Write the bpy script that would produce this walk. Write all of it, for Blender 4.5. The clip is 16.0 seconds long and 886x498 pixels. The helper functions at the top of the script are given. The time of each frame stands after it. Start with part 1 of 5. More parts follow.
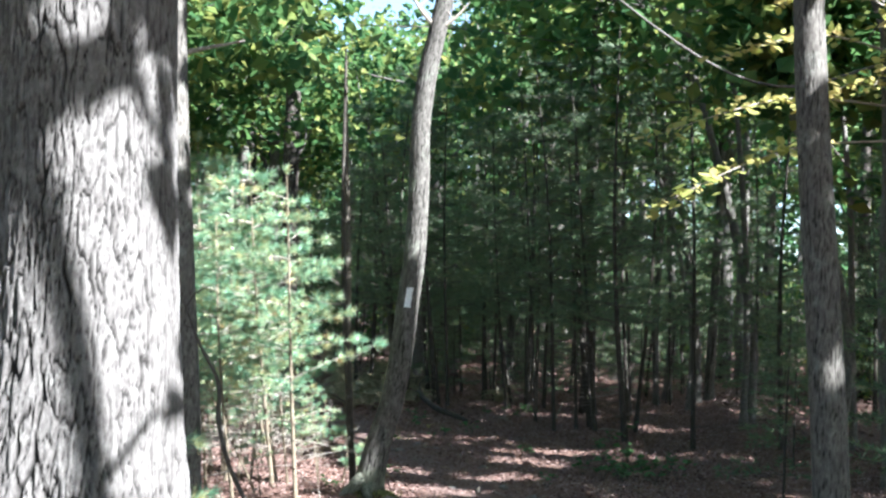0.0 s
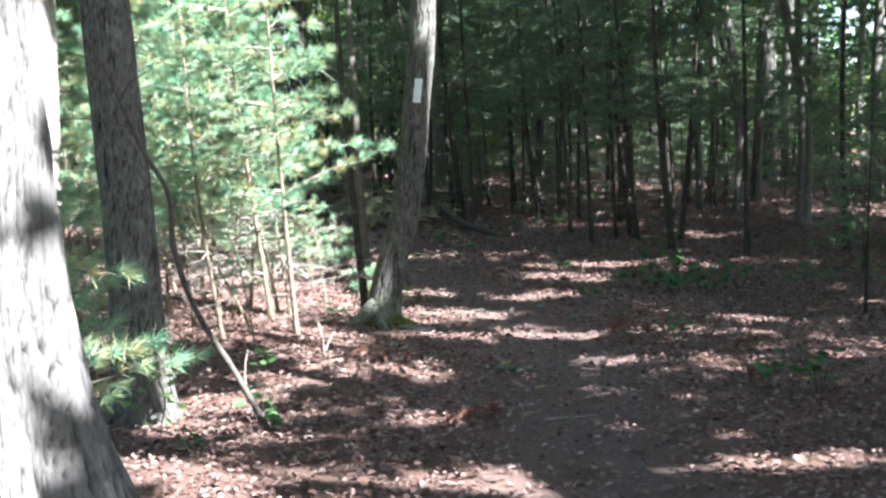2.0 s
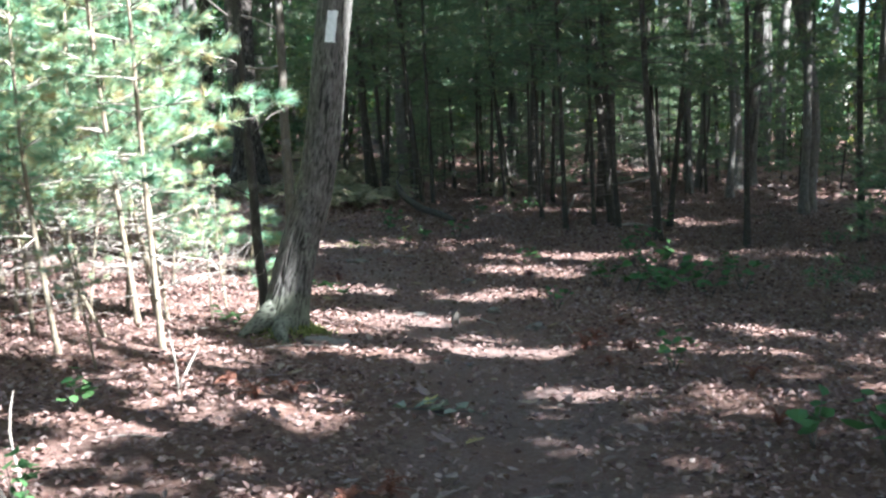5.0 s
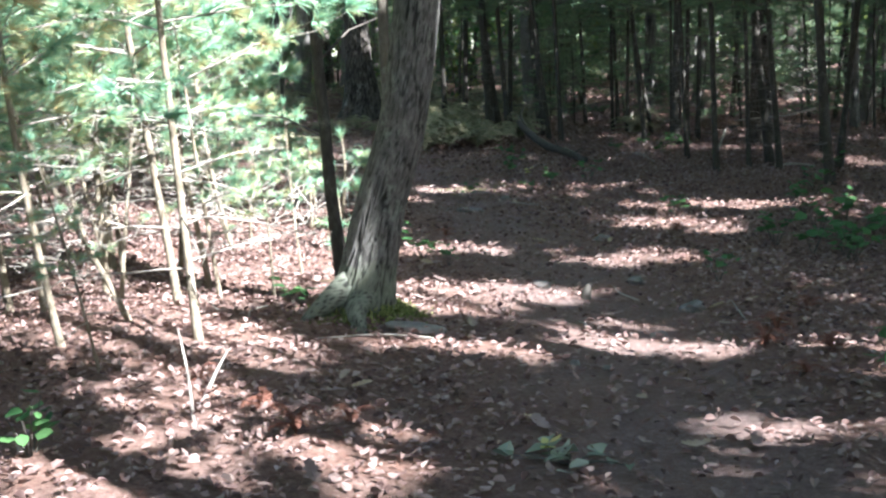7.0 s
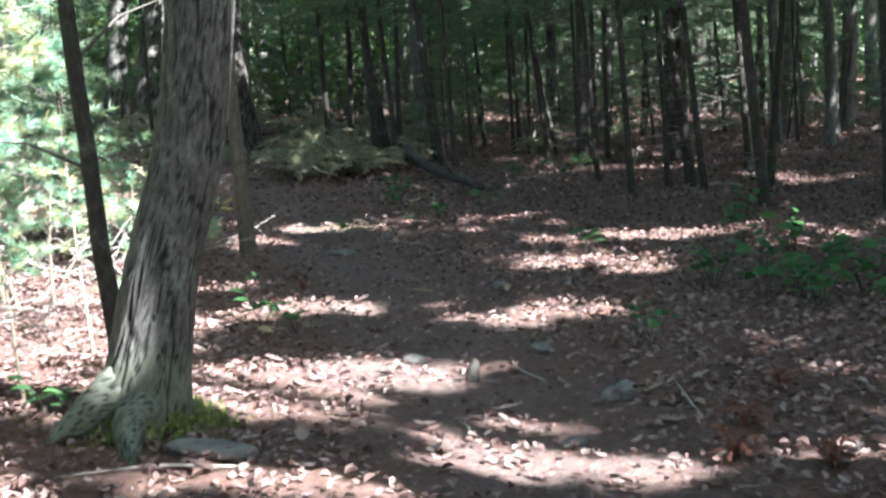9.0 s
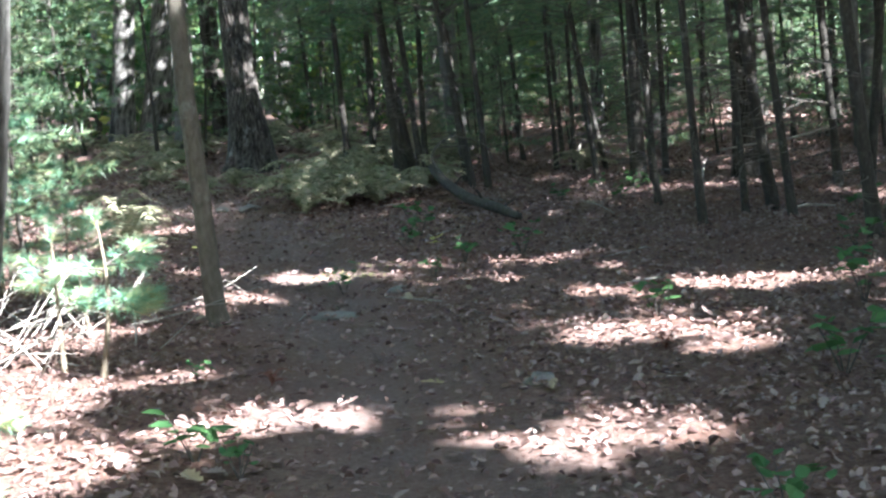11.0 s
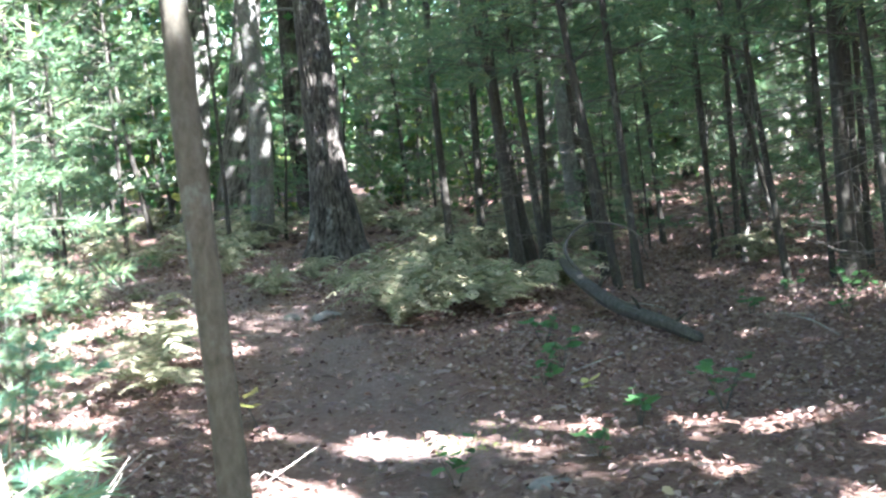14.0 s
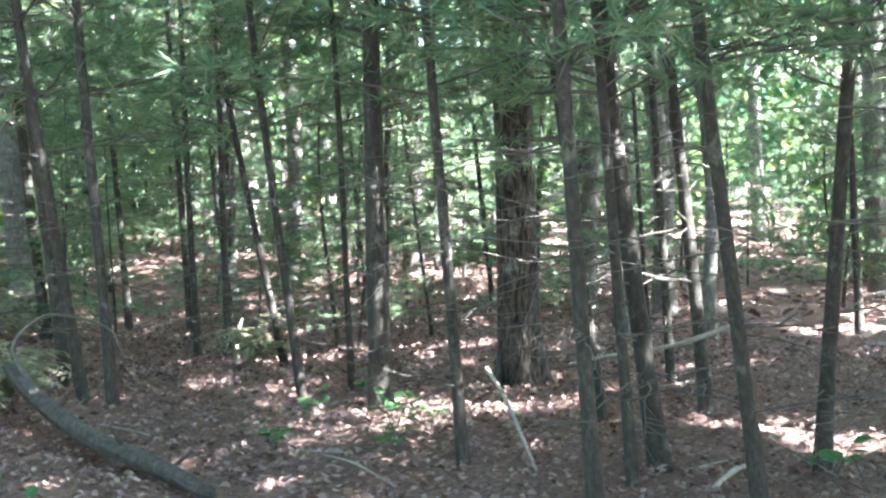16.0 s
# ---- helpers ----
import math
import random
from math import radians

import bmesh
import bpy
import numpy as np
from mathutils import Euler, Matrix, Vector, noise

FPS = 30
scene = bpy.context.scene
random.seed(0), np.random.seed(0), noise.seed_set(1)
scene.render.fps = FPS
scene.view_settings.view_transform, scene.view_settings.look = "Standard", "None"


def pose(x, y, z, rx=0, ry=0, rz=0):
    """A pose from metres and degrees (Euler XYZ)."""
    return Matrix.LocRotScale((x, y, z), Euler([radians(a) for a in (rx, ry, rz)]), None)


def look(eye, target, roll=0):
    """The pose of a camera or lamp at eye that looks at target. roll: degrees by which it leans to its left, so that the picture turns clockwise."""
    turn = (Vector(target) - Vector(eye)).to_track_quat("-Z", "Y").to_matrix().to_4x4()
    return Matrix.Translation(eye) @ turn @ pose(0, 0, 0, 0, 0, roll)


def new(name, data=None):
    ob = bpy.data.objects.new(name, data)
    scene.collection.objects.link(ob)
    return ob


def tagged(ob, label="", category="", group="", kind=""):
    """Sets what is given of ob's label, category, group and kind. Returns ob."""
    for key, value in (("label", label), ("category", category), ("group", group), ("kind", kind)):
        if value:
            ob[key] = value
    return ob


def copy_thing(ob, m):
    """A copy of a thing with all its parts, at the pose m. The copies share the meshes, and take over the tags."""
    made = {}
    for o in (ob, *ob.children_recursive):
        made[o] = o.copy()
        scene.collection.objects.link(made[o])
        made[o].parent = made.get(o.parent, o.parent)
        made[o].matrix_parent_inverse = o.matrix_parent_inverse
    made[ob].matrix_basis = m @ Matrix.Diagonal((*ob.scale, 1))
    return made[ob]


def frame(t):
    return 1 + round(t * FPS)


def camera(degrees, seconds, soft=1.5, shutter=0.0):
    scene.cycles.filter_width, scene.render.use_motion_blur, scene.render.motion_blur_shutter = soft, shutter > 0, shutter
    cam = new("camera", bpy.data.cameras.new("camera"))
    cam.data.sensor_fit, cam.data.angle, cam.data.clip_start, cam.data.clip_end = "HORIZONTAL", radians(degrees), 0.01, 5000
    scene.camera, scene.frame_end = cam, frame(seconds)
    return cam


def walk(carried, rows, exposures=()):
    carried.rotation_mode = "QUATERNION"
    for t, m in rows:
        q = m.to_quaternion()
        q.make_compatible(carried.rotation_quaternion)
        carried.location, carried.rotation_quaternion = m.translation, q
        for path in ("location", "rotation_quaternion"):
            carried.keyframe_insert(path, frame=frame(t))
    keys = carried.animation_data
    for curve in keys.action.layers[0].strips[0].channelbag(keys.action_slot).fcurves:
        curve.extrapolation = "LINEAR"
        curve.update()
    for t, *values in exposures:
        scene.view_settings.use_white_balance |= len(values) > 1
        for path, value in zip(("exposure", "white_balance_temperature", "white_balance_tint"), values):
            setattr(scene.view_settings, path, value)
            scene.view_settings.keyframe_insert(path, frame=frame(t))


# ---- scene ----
# ---- camera ----
cam = camera(38.0, 16.0, soft=2.4, shutter=0.2)
PATH = [
    (0, (-0.894, -6.422, 1.832), (-0.772, -4.43, 1.951), 2.1),
    (0.5, (-0.896, -6.077, 1.767), (-0.81, -4.08, 1.808), 1.4),
    (1, (-0.739, -5.343, 1.768), (-0.6, -3.353, 1.627), 0.3),
    (1.5, (-0.665, -4.775, 1.653), (-0.529, -2.786, 1.499), 2.2),
    (2, (-0.664, -4.222, 1.617), (-0.582, -2.23, 1.457), -0.8),
    (2.5, (-0.566, -3.63, 1.646), (-0.588, -1.635, 1.507), -0.2),
    (3, (-0.505, -3.132, 1.588), (-0.526, -1.138, 1.442), 1.0),
    (3.5, (-0.443, -2.65, 1.684), (-0.339, -0.661, 1.499), 0.3),
    (3.7, (-0.393, -2.569, 1.643), (-0.243, -0.583, 1.467), 0.2),
    (5.8, (-0.02, -0.404, 1.355), (0.011, 1.586, 1.158), 0.2),
    (6, (-0.012, -0.184, 1.362), (-0.008, 1.803, 1.136), 0.5),
    (6.5, (-0.043, 0.383, 1.362), (-0.083, 2.363, 1.084), 1.2),
    (7, (0.025, 0.87, 1.308), (-0.066, 2.848, 1.027), -0.7),
    (7.5, (0.087, 1.4, 1.255), (-0.09, 3.369, 0.952), -0.3),
    (8, (0.095, 1.888, 1.243), (-0.017, 3.858, 0.918), -3.0),
    (8.5, (0.214, 2.485, 1.165), (0.242, 4.461, 0.861), -3.6),
    (9, (0.304, 3.083, 1.151), (0.35, 5.068, 0.912), -2.4),
    (9.2, (0.313, 3.375, 1.125), (0.362, 5.364, 0.926), -3.0),
    (11.3, (0.544, 5.728, 1.255), (0.492, 7.712, 1.01), -4.8),
    (11.5, (0.562, 5.941, 1.309), (0.496, 7.921, 1.038), -6.9),
    (12, (0.445, 6.471, 1.318), (0.325, 8.46, 1.145), -2.7),
    (12.5, (0.284, 6.944, 1.282), (0.154, 8.935, 1.148), -4.1),
    (13, (0.266, 7.527, 1.313), (-0.031, 9.503, 1.227), -5.3),
    (13.5, (0.192, 8.058, 1.291), (-0.072, 10.037, 1.18), -4.7),
    (14, (0.175, 8.738, 1.268), (0.011, 10.729, 1.158), -4.6),
    (14.5, (0.229, 9.44, 1.264), (0.125, 11.436, 1.193), -1.3),
    (15, (0.175, 10.18, 1.268), (0.353, 12.172, 1.235), -2.4),
    (15.5, (0.238, 10.776, 1.28), (0.778, 12.7, 1.225), -1.9),
    (16, (0.116, 11.108, 1.374), (0.799, 12.987, 1.318), -1.3),
]
walk(cam, [(t, look(e, g, r)) for t, e, g, r in PATH], [(0, 2.65, 6000, 8), (0.5, 2.55, 6000, 8), (1, 2.8, 6000, 8), (1.5, 2.9, 6000, 8), (3.5, 3.1, 5950, 8), (6, 3.05, 5900, 8), (9, 3.2, 5900, 8), (11.5, 3.7, 5850, 8), (13.5, 4.2, 5850, 9), (14.5, 4.7, 5850, 8), (16, 5.2, 5900, 8)])

# ---- light ----
SUN_EL, SUN_AZ = 41.0, 128.0   # degrees; azimuth clockwise from +y
SUN = Vector((math.sin(radians(SUN_AZ)) * math.cos(radians(SUN_EL)), math.cos(radians(SUN_AZ)) * math.cos(radians(SUN_EL)), math.sin(radians(SUN_EL))))
world = bpy.data.worlds.new("sky")
scene.world = world
world.use_nodes = True
wn = world.node_tree.nodes
sky = wn.new("ShaderNodeTexSky")
sky.sky_type, sky.sun_disc = "NISHITA", False
sky.sun_elevation, sky.sun_rotation = radians(SUN_EL), radians(SUN_AZ)
world.node_tree.links.new(sky.outputs[0], wn["Background"].inputs[0])
wn["Background"].inputs[1].default_value = 0.07
sun_data = bpy.data.lights.new("sun", "SUN")
sun_data.energy, sun_data.angle, sun_data.color = 5.0, radians(0.53), (1.0, 0.975, 0.94)
sun_lamp = new("sun", sun_data)
sun_lamp.matrix_world = look(SUN * 40, (0, 0, 0))


# ---- materials ----
def material(name):
    m = bpy.data.materials.new(name)
    m.use_nodes = True
    nt = m.node_tree
    return m, nt, nt.nodes["Principled BSDF"], nt.links.new


def ramp(nt, link, source, stops):
    r = nt.nodes.new("ShaderNodeValToRGB")
    while len(r.color_ramp.elements) < len(stops):
        r.color_ramp.elements.new(0.5)
    for el, (p, c) in zip(r.color_ramp.elements, stops):
        el.position, el.color = p, (*c, 1)
    link(source, r.inputs[0])
    return r.outputs[0]


def noise_node(nt, link, vec, scale, detail=6, rough=0.6):
    n = nt.nodes.new("ShaderNodeTexNoise")
    n.inputs["Scale"].default_value, n.inputs["Detail"].default_value, n.inputs["Roughness"].default_value = scale, detail, rough
    if vec is not None:
        link(vec, n.inputs["Vector"])
    return n.outputs["Fac"]


def coords(nt, link, scale=(1, 1, 1), kind="Object"):
    tc = nt.nodes.new("ShaderNodeTexCoord")
    mp = nt.nodes.new("ShaderNodeMapping")
    mp.inputs["Scale"].default_value = scale
    link(tc.outputs[kind], mp.inputs["Vector"])
    return mp.outputs[0]


def mix(nt, link, fac, a, b, mode="MIX"):
    m = nt.nodes.new("ShaderNodeMix")
    m.data_type, m.blend_type = "RGBA", mode
    for sock, v in ((m.inputs[0], fac), (m.inputs[6], a), (m.inputs[7], b)):
        if isinstance(v, (int, float)):
            sock.default_value = v
        elif isinstance(v, tuple):
            sock.default_value = (*v, 1)
        else:
            link(v, sock)
    return m.outputs[2]


def bump(nt, link, bsdf, height, strength=0.5, distance=0.01):
    b = nt.nodes.new("ShaderNodeBump")
    b.inputs["Strength"].default_value, b.inputs["Distance"].default_value = strength, distance
    link(height, b.inputs["Height"])
    link(b.outputs[0], bsdf.inputs["Normal"])


def bark_material(name, dark, mid, light, grain=26.0, lichen=None, fissure_dark=False, moss=None):
    m, nt, bsdf, link = material(name)
    v = coords(nt, link, (1, 1, 0.45))
    n1 = noise_node(nt, link, v, grain, 8, 0.7)
    n2 = noise_node(nt, link, coords(nt, link, (1, 1, 0.6)), 3.0, 4)
    col = ramp(nt, link, n1, [(0.3, dark), (0.5, mid), (0.72, light)])
    col = mix(nt, link, ramp(nt, link, n2, [(0.35, (0, 0, 0)), (0.7, (0.5, 0.5, 0.5))]), col, mid)
    if lichen:
        n3 = noise_node(nt, link, coords(nt, link, (1, 1, 0.8)), 7.0, 8, 0.75)
        col = mix(nt, link, ramp(nt, link, n3, [(0.55, (0, 0, 0)), (0.66, (0.8, 0.8, 0.8))]), col, lichen)
    if moss:
        # green growth low on the trunk, thinning upwards in patches
        tc = nt.nodes.new("ShaderNodeTexCoord")
        sep = nt.nodes.new("ShaderNodeSeparateXYZ")
        link(tc.outputs["Object"], sep.inputs[0])
        add = nt.nodes.new("ShaderNodeMath")
        add.operation = "MULTIPLY_ADD"
        link(noise_node(nt, link, tc.outputs["Object"], 5.0, 5), add.inputs[0])
        add.inputs[1].default_value = -0.45
        link(sep.outputs[2], add.inputs[2])
        col = mix(nt, link, ramp(nt, link, add.outputs[0], [(0.0, (0.45, 0.45, 0.45)), (0.06, (0, 0, 0))]), col, moss)
    # crack colour: dirt and the shade of the grooves, both painted dark
    if fissure_dark:
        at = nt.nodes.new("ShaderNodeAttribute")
        at.attribute_name = "fissure_dark"
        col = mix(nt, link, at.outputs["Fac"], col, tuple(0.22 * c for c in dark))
    link(col, bsdf.inputs["Base Color"])
    bsdf.inputs["Roughness"].default_value = 0.88
    bsdf.inputs["Specular IOR Level"].default_value = 0.25
    bump(nt, link, bsdf, n1, 0.9, 0.012)
    return m


def leaf_material(name, stops, patch=1.5, translucent=0.35, rough=0.5, island=0.6, single=False):
    m, nt, bsdf, link = material(name)
    geo = nt.nodes.new("ShaderNodeNewGeometry")
    n = noise_node(nt, link, coords(nt, link), patch, 3)
    a = nt.nodes.new("ShaderNodeMix")
    a.inputs[0].default_value = island
    link(n, a.inputs[2])
    link(nt.nodes.new("ShaderNodeObjectInfo").outputs["Random"] if single else geo.outputs["Random Per Island"], a.inputs[3])
    col = ramp(nt, link, a.outputs[0], stops)
    link(col, bsdf.inputs["Base Color"])
    bsdf.inputs["Roughness"].default_value = rough
    bsdf.inputs["Specular IOR Level"].default_value = 0.5 if rough < 0.5 else 0.15
    tr = nt.nodes.new("ShaderNodeBsdfTranslucent")
    link(col, tr.inputs["Color"])
    sh = nt.nodes.new("ShaderNodeMixShader")
    sh.inputs[0].default_value = translucent
    link(bsdf.outputs[0], sh.inputs[1])
    link(tr.outputs[0], sh.inputs[2])
    link(sh.outputs[0], nt.nodes["Material Output"].inputs[0])
    return m


def plain_rough(name, a, b, scale, rough=0.85, height=0.5, dist=0.01):
    m, nt, bsdf, link = material(name)
    n = noise_node(nt, link, coords(nt, link), scale, 8, 0.65)
    link(ramp(nt, link, n, [(0.3, a), (0.7, b)]), bsdf.inputs["Base Color"])
    bsdf.inputs["Roughness"].default_value = rough
    bump(nt, link, bsdf, n, height, dist)
    return m


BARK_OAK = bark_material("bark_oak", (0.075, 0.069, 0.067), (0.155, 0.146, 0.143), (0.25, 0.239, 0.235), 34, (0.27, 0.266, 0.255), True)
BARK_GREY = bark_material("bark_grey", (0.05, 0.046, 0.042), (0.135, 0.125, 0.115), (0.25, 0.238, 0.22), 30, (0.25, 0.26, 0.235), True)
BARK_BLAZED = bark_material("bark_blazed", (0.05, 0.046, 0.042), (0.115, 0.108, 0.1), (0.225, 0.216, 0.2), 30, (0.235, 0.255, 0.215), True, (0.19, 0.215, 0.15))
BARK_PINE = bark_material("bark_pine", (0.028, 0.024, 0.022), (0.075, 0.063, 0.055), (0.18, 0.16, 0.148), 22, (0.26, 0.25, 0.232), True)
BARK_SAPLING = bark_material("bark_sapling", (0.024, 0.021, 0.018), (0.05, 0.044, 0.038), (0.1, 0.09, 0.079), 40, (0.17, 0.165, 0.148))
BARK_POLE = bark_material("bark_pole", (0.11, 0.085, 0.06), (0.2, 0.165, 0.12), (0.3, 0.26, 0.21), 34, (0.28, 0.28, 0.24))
BARK_PALE = bark_material("bark_pale", (0.14, 0.125, 0.11), (0.3, 0.275, 0.25), (0.5, 0.47, 0.43), 18)
BARK_MAPLE = bark_material("bark_maple", (0.055, 0.047, 0.037), (0.108, 0.093, 0.075), (0.17, 0.15, 0.124), 34, (0.18, 0.18, 0.16))
TWIG_PALE = plain_rough("dead_twig_grey", (0.2, 0.175, 0.15), (0.4, 0.36, 0.32), 30)
TWIG_DARK = plain_rough("dead_twig_dark", (0.05, 0.042, 0.036), (0.13, 0.115, 0.1), 30)
# pine needles in two tones: sun and shade are put into the colours
NEEDLE = leaf_material("needles_sunlit", [(0.25, (0.11, 0.25, 0.17)), (0.46, (0.22, 0.41, 0.27)), (0.57, (0.38, 0.43, 0.23)), (0.7, (0.5, 0.34, 0.16))], 3.2, 0.3, 0.32, 0.22)
NEEDLE_SHADE = leaf_material("needles_shade", [(0.2, (0.075, 0.14, 0.088)), (0.55, (0.155, 0.24, 0.135)), (0.75, (0.3, 0.32, 0.16)), (0.9, (0.37, 0.3, 0.16))], 1.2, 0.58, 0.45, 0.4)
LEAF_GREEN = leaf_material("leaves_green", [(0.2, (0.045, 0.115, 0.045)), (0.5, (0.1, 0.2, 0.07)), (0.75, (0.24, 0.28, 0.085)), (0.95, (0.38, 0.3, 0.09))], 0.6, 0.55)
LEAF_YELLOW = leaf_material("leaves_yellow", [(0.2, (0.34, 0.4, 0.12)), (0.6, (0.56, 0.52, 0.2)), (0.9, (0.6, 0.44, 0.2))], 3.0, 0.5)
LEAF_SEEDLING = leaf_material("leaves_seedling", [(0.2, (0.05, 0.125, 0.048)), (0.8, (0.1, 0.2, 0.075))], 3.0, 0.35)
LEAF_YOUNG = leaf_material("leaves_vine", [(0.2, (0.14, 0.27, 0.09)), (0.8, (0.24, 0.38, 0.14))], 3.0, 0.4)
LEAF_LIMP = leaf_material("leaves_limp", [(0.2, (0.16, 0.19, 0.14)), (0.8, (0.32, 0.34, 0.27))], 3.0, 0.2, 0.7)
RUST = leaf_material("rust_fronds", [(0.2, (0.12, 0.05, 0.038)), (0.6, (0.21, 0.095, 0.068)), (0.9, (0.28, 0.16, 0.115))], 4.0, 0.3, 0.7, 0.5)
FERN = leaf_material("fern_fronds", [(0.2, (0.15, 0.175, 0.105)), (0.42, (0.26, 0.26, 0.165)), (0.6, (0.37, 0.33, 0.235)), (0.8, (0.45, 0.37, 0.27))], 0.9, 0.35, 0.6, 0.4)
LITTER = leaf_material("dead_leaves", [(0.08, (0.082, 0.051, 0.046)), (0.35, (0.192, 0.123, 0.111)), (0.6, (0.298, 0.207, 0.187)), (0.85, (0.336, 0.253, 0.231)), (0.98, (0.394, 0.333, 0.311))], 3.0, 0.15, 0.8, 0.8)
LITTER_LEAF = leaf_material("single_dead_leaf", [(0.1, (0.096, 0.063, 0.055)), (0.5, (0.211, 0.146, 0.133)), (0.8, (0.307, 0.232, 0.213)), (0.94, (0.346, 0.273, 0.131)), (1.0, (0.192, 0.222, 0.087))], 3.0, 0.12, 0.6, 0.85, True)
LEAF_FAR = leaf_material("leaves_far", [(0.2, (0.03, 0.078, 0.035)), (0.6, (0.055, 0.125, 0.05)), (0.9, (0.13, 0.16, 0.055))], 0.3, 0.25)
MOSS = leaf_material("moss_tufts", [(0.2, (0.1, 0.13, 0.04)), (0.8, (0.3, 0.32, 0.12))], 5.0, 0.2, 0.8)
STONE = plain_rough("stone", (0.09, 0.08, 0.074), (0.22, 0.2, 0.185), 14, 0.8)
WOOD_DEAD = plain_rough("dead_wood", (0.022, 0.018, 0.016), (0.095, 0.08, 0.07), 26, 0.9, 1.0, 0.02)
PAINT = plain_rough("blaze_paint", (0.62, 0.65, 0.68), (0.82, 0.84, 0.86), 40, 0.55, 0.3, 0.004)

SOIL, _nt, _b, _l = material("forest_floor")
_v = coords(_nt, _l)
_fine = noise_node(_nt, _l, _v, 34, 10, 0.75)
_broad = noise_node(_nt, _l, _v, 1.3, 5)
_duff = ramp(_nt, _l, _fine, [(0.3, (0.058, 0.036, 0.031)), (0.5, (0.182, 0.116, 0.098)), (0.72, (0.346, 0.237, 0.207))])
_dirt = ramp(_nt, _l, _fine, [(0.3, (0.115, 0.081, 0.073)), (0.55, (0.226, 0.164, 0.150)), (0.75, (0.346, 0.271, 0.253))])
_at = _nt.nodes.new("ShaderNodeAttribute")
_at.attribute_name = "trod"
_c = mix(_nt, _l, _at.outputs["Fac"], _duff, _dirt)
_c = mix(_nt, _l, ramp(_nt, _l, _broad, [(0.4, (0, 0, 0)), (0.75, (0.55, 0.55, 0.55))]), _c, (0.2, 0.108, 0.078))
_l(_c, _b.inputs["Base Color"])
_b.inputs["Roughness"].default_value = 0.95
_b.inputs["Specular IOR Level"].default_value = 0.15
bump(_nt, _l, _b, _fine, 1.0, 0.03)


# ---- building helpers ----
class Bag:
    """Vertices and faces of one mesh."""

    def __init__(self):
        self.v, self.f, self.n, self.attr = [], [], 0, []

    def add(self, verts, faces):
        verts = np.asarray(verts, float).reshape(-1, 3)
        faces = np.asarray(faces, int)
        self.v.append(verts)
        self.f.extend((faces + self.n).tolist())
        self.n += len(verts)


def mesh_of(name, bag, mat, smooth=False):
    me = bpy.data.meshes.new(name)
    me.from_pydata(np.concatenate(bag.v).tolist() if bag.v else [], [], bag.f)
    me.materials.append(mat)
    if smooth:
        me.polygons.foreach_set("use_smooth", [True] * len(me.polygons))
    return me


def part(name, bag, mat, parent, label="", smooth=False):
    ob = new(name, mesh_of(name, bag, mat, smooth))
    ob.parent = parent
    if label:
        tagged(ob, label)
    return ob


def thing(name, label, category, group="", kind="", at=None):
    ob = new(name)
    ob.empty_display_size = 0.1
    if at is not None:
        ob.matrix_basis = at
    return tagged(ob, label, category, group, kind)


PATH_Y = [-30, -8, 0, 4, 7, 9, 12, 14, 16, 17.7, 19.5, 22, 26, 40]
PATH_X = [-1.5, -0.6, 0.2, 0.55, 0.7, 0.5, 0.0, -0.4, -0.9, -1.5, -2.1, -3.6, -6.5, -16]


def path_x(y):
    return np.interp(y, PATH_Y, PATH_X)


def ground_z(x, y):
    """Height of the forest floor."""
    x, y = np.asarray(x, float), np.asarray(y, float)
    z = np.interp(y, [-30, -8, 0, 4, 12, 15, 19, 25, 33, 45, 80, 200], [0.4, 0.15, 0.05, -0.05, -0.1, 0.0, 0.2, 0.3, 0.75, 1.2, 2.0, 3.0])
    d = np.abs(x - path_x(y))
    z = z - 0.05 * np.exp(-(d / 0.55) ** 2)
    away = np.clip((d - 0.5) / 2, 0, 1)
    z = z + away * (0.035 * np.sin(1.7 * x + 0.6 * y) + 0.03 * np.sin(2.3 * y - 0.9 * x + 1))
    z = z + 0.012 * np.sin(7.1 * x + 2.2 * np.sin(3 * y)) * np.sin(6.3 * y + 1.4 * np.sin(4 * x))
    return z


def gz(x, y):
    return float(ground_z(x, y))


def g3(x, y, h=0.0):
    return (x, y, gz(x, y) + h)


def smooth_line(pts, radii, step):
    """Points and radii along a soft curve through the given points."""
    p = np.asarray(pts, float)
    p = np.vstack([2 * p[0] - p[1], p, 2 * p[-1] - p[-2]])
    r = np.concatenate([[radii[0]], radii, [radii[-1]]])
    P, R = [], []
    for i in range(1, len(p) - 2):
        n = max(1, int(np.linalg.norm(p[i + 1] - p[i]) / step))
        for k in range(n):
            u = k / n
            a, b, c, d = p[i - 1:i + 3]
            P.append(0.5 * (2 * b + (c - a) * u + (2 * a - 5 * b + 4 * c - d) * u * u + (3 * b - a - 3 * c + d) * u ** 3))
            R.append(r[i] * (1 - u) + r[i + 1] * u)
    P.append(p[-2])
    R.append(r[-2])
    return np.array(P), np.array(R)


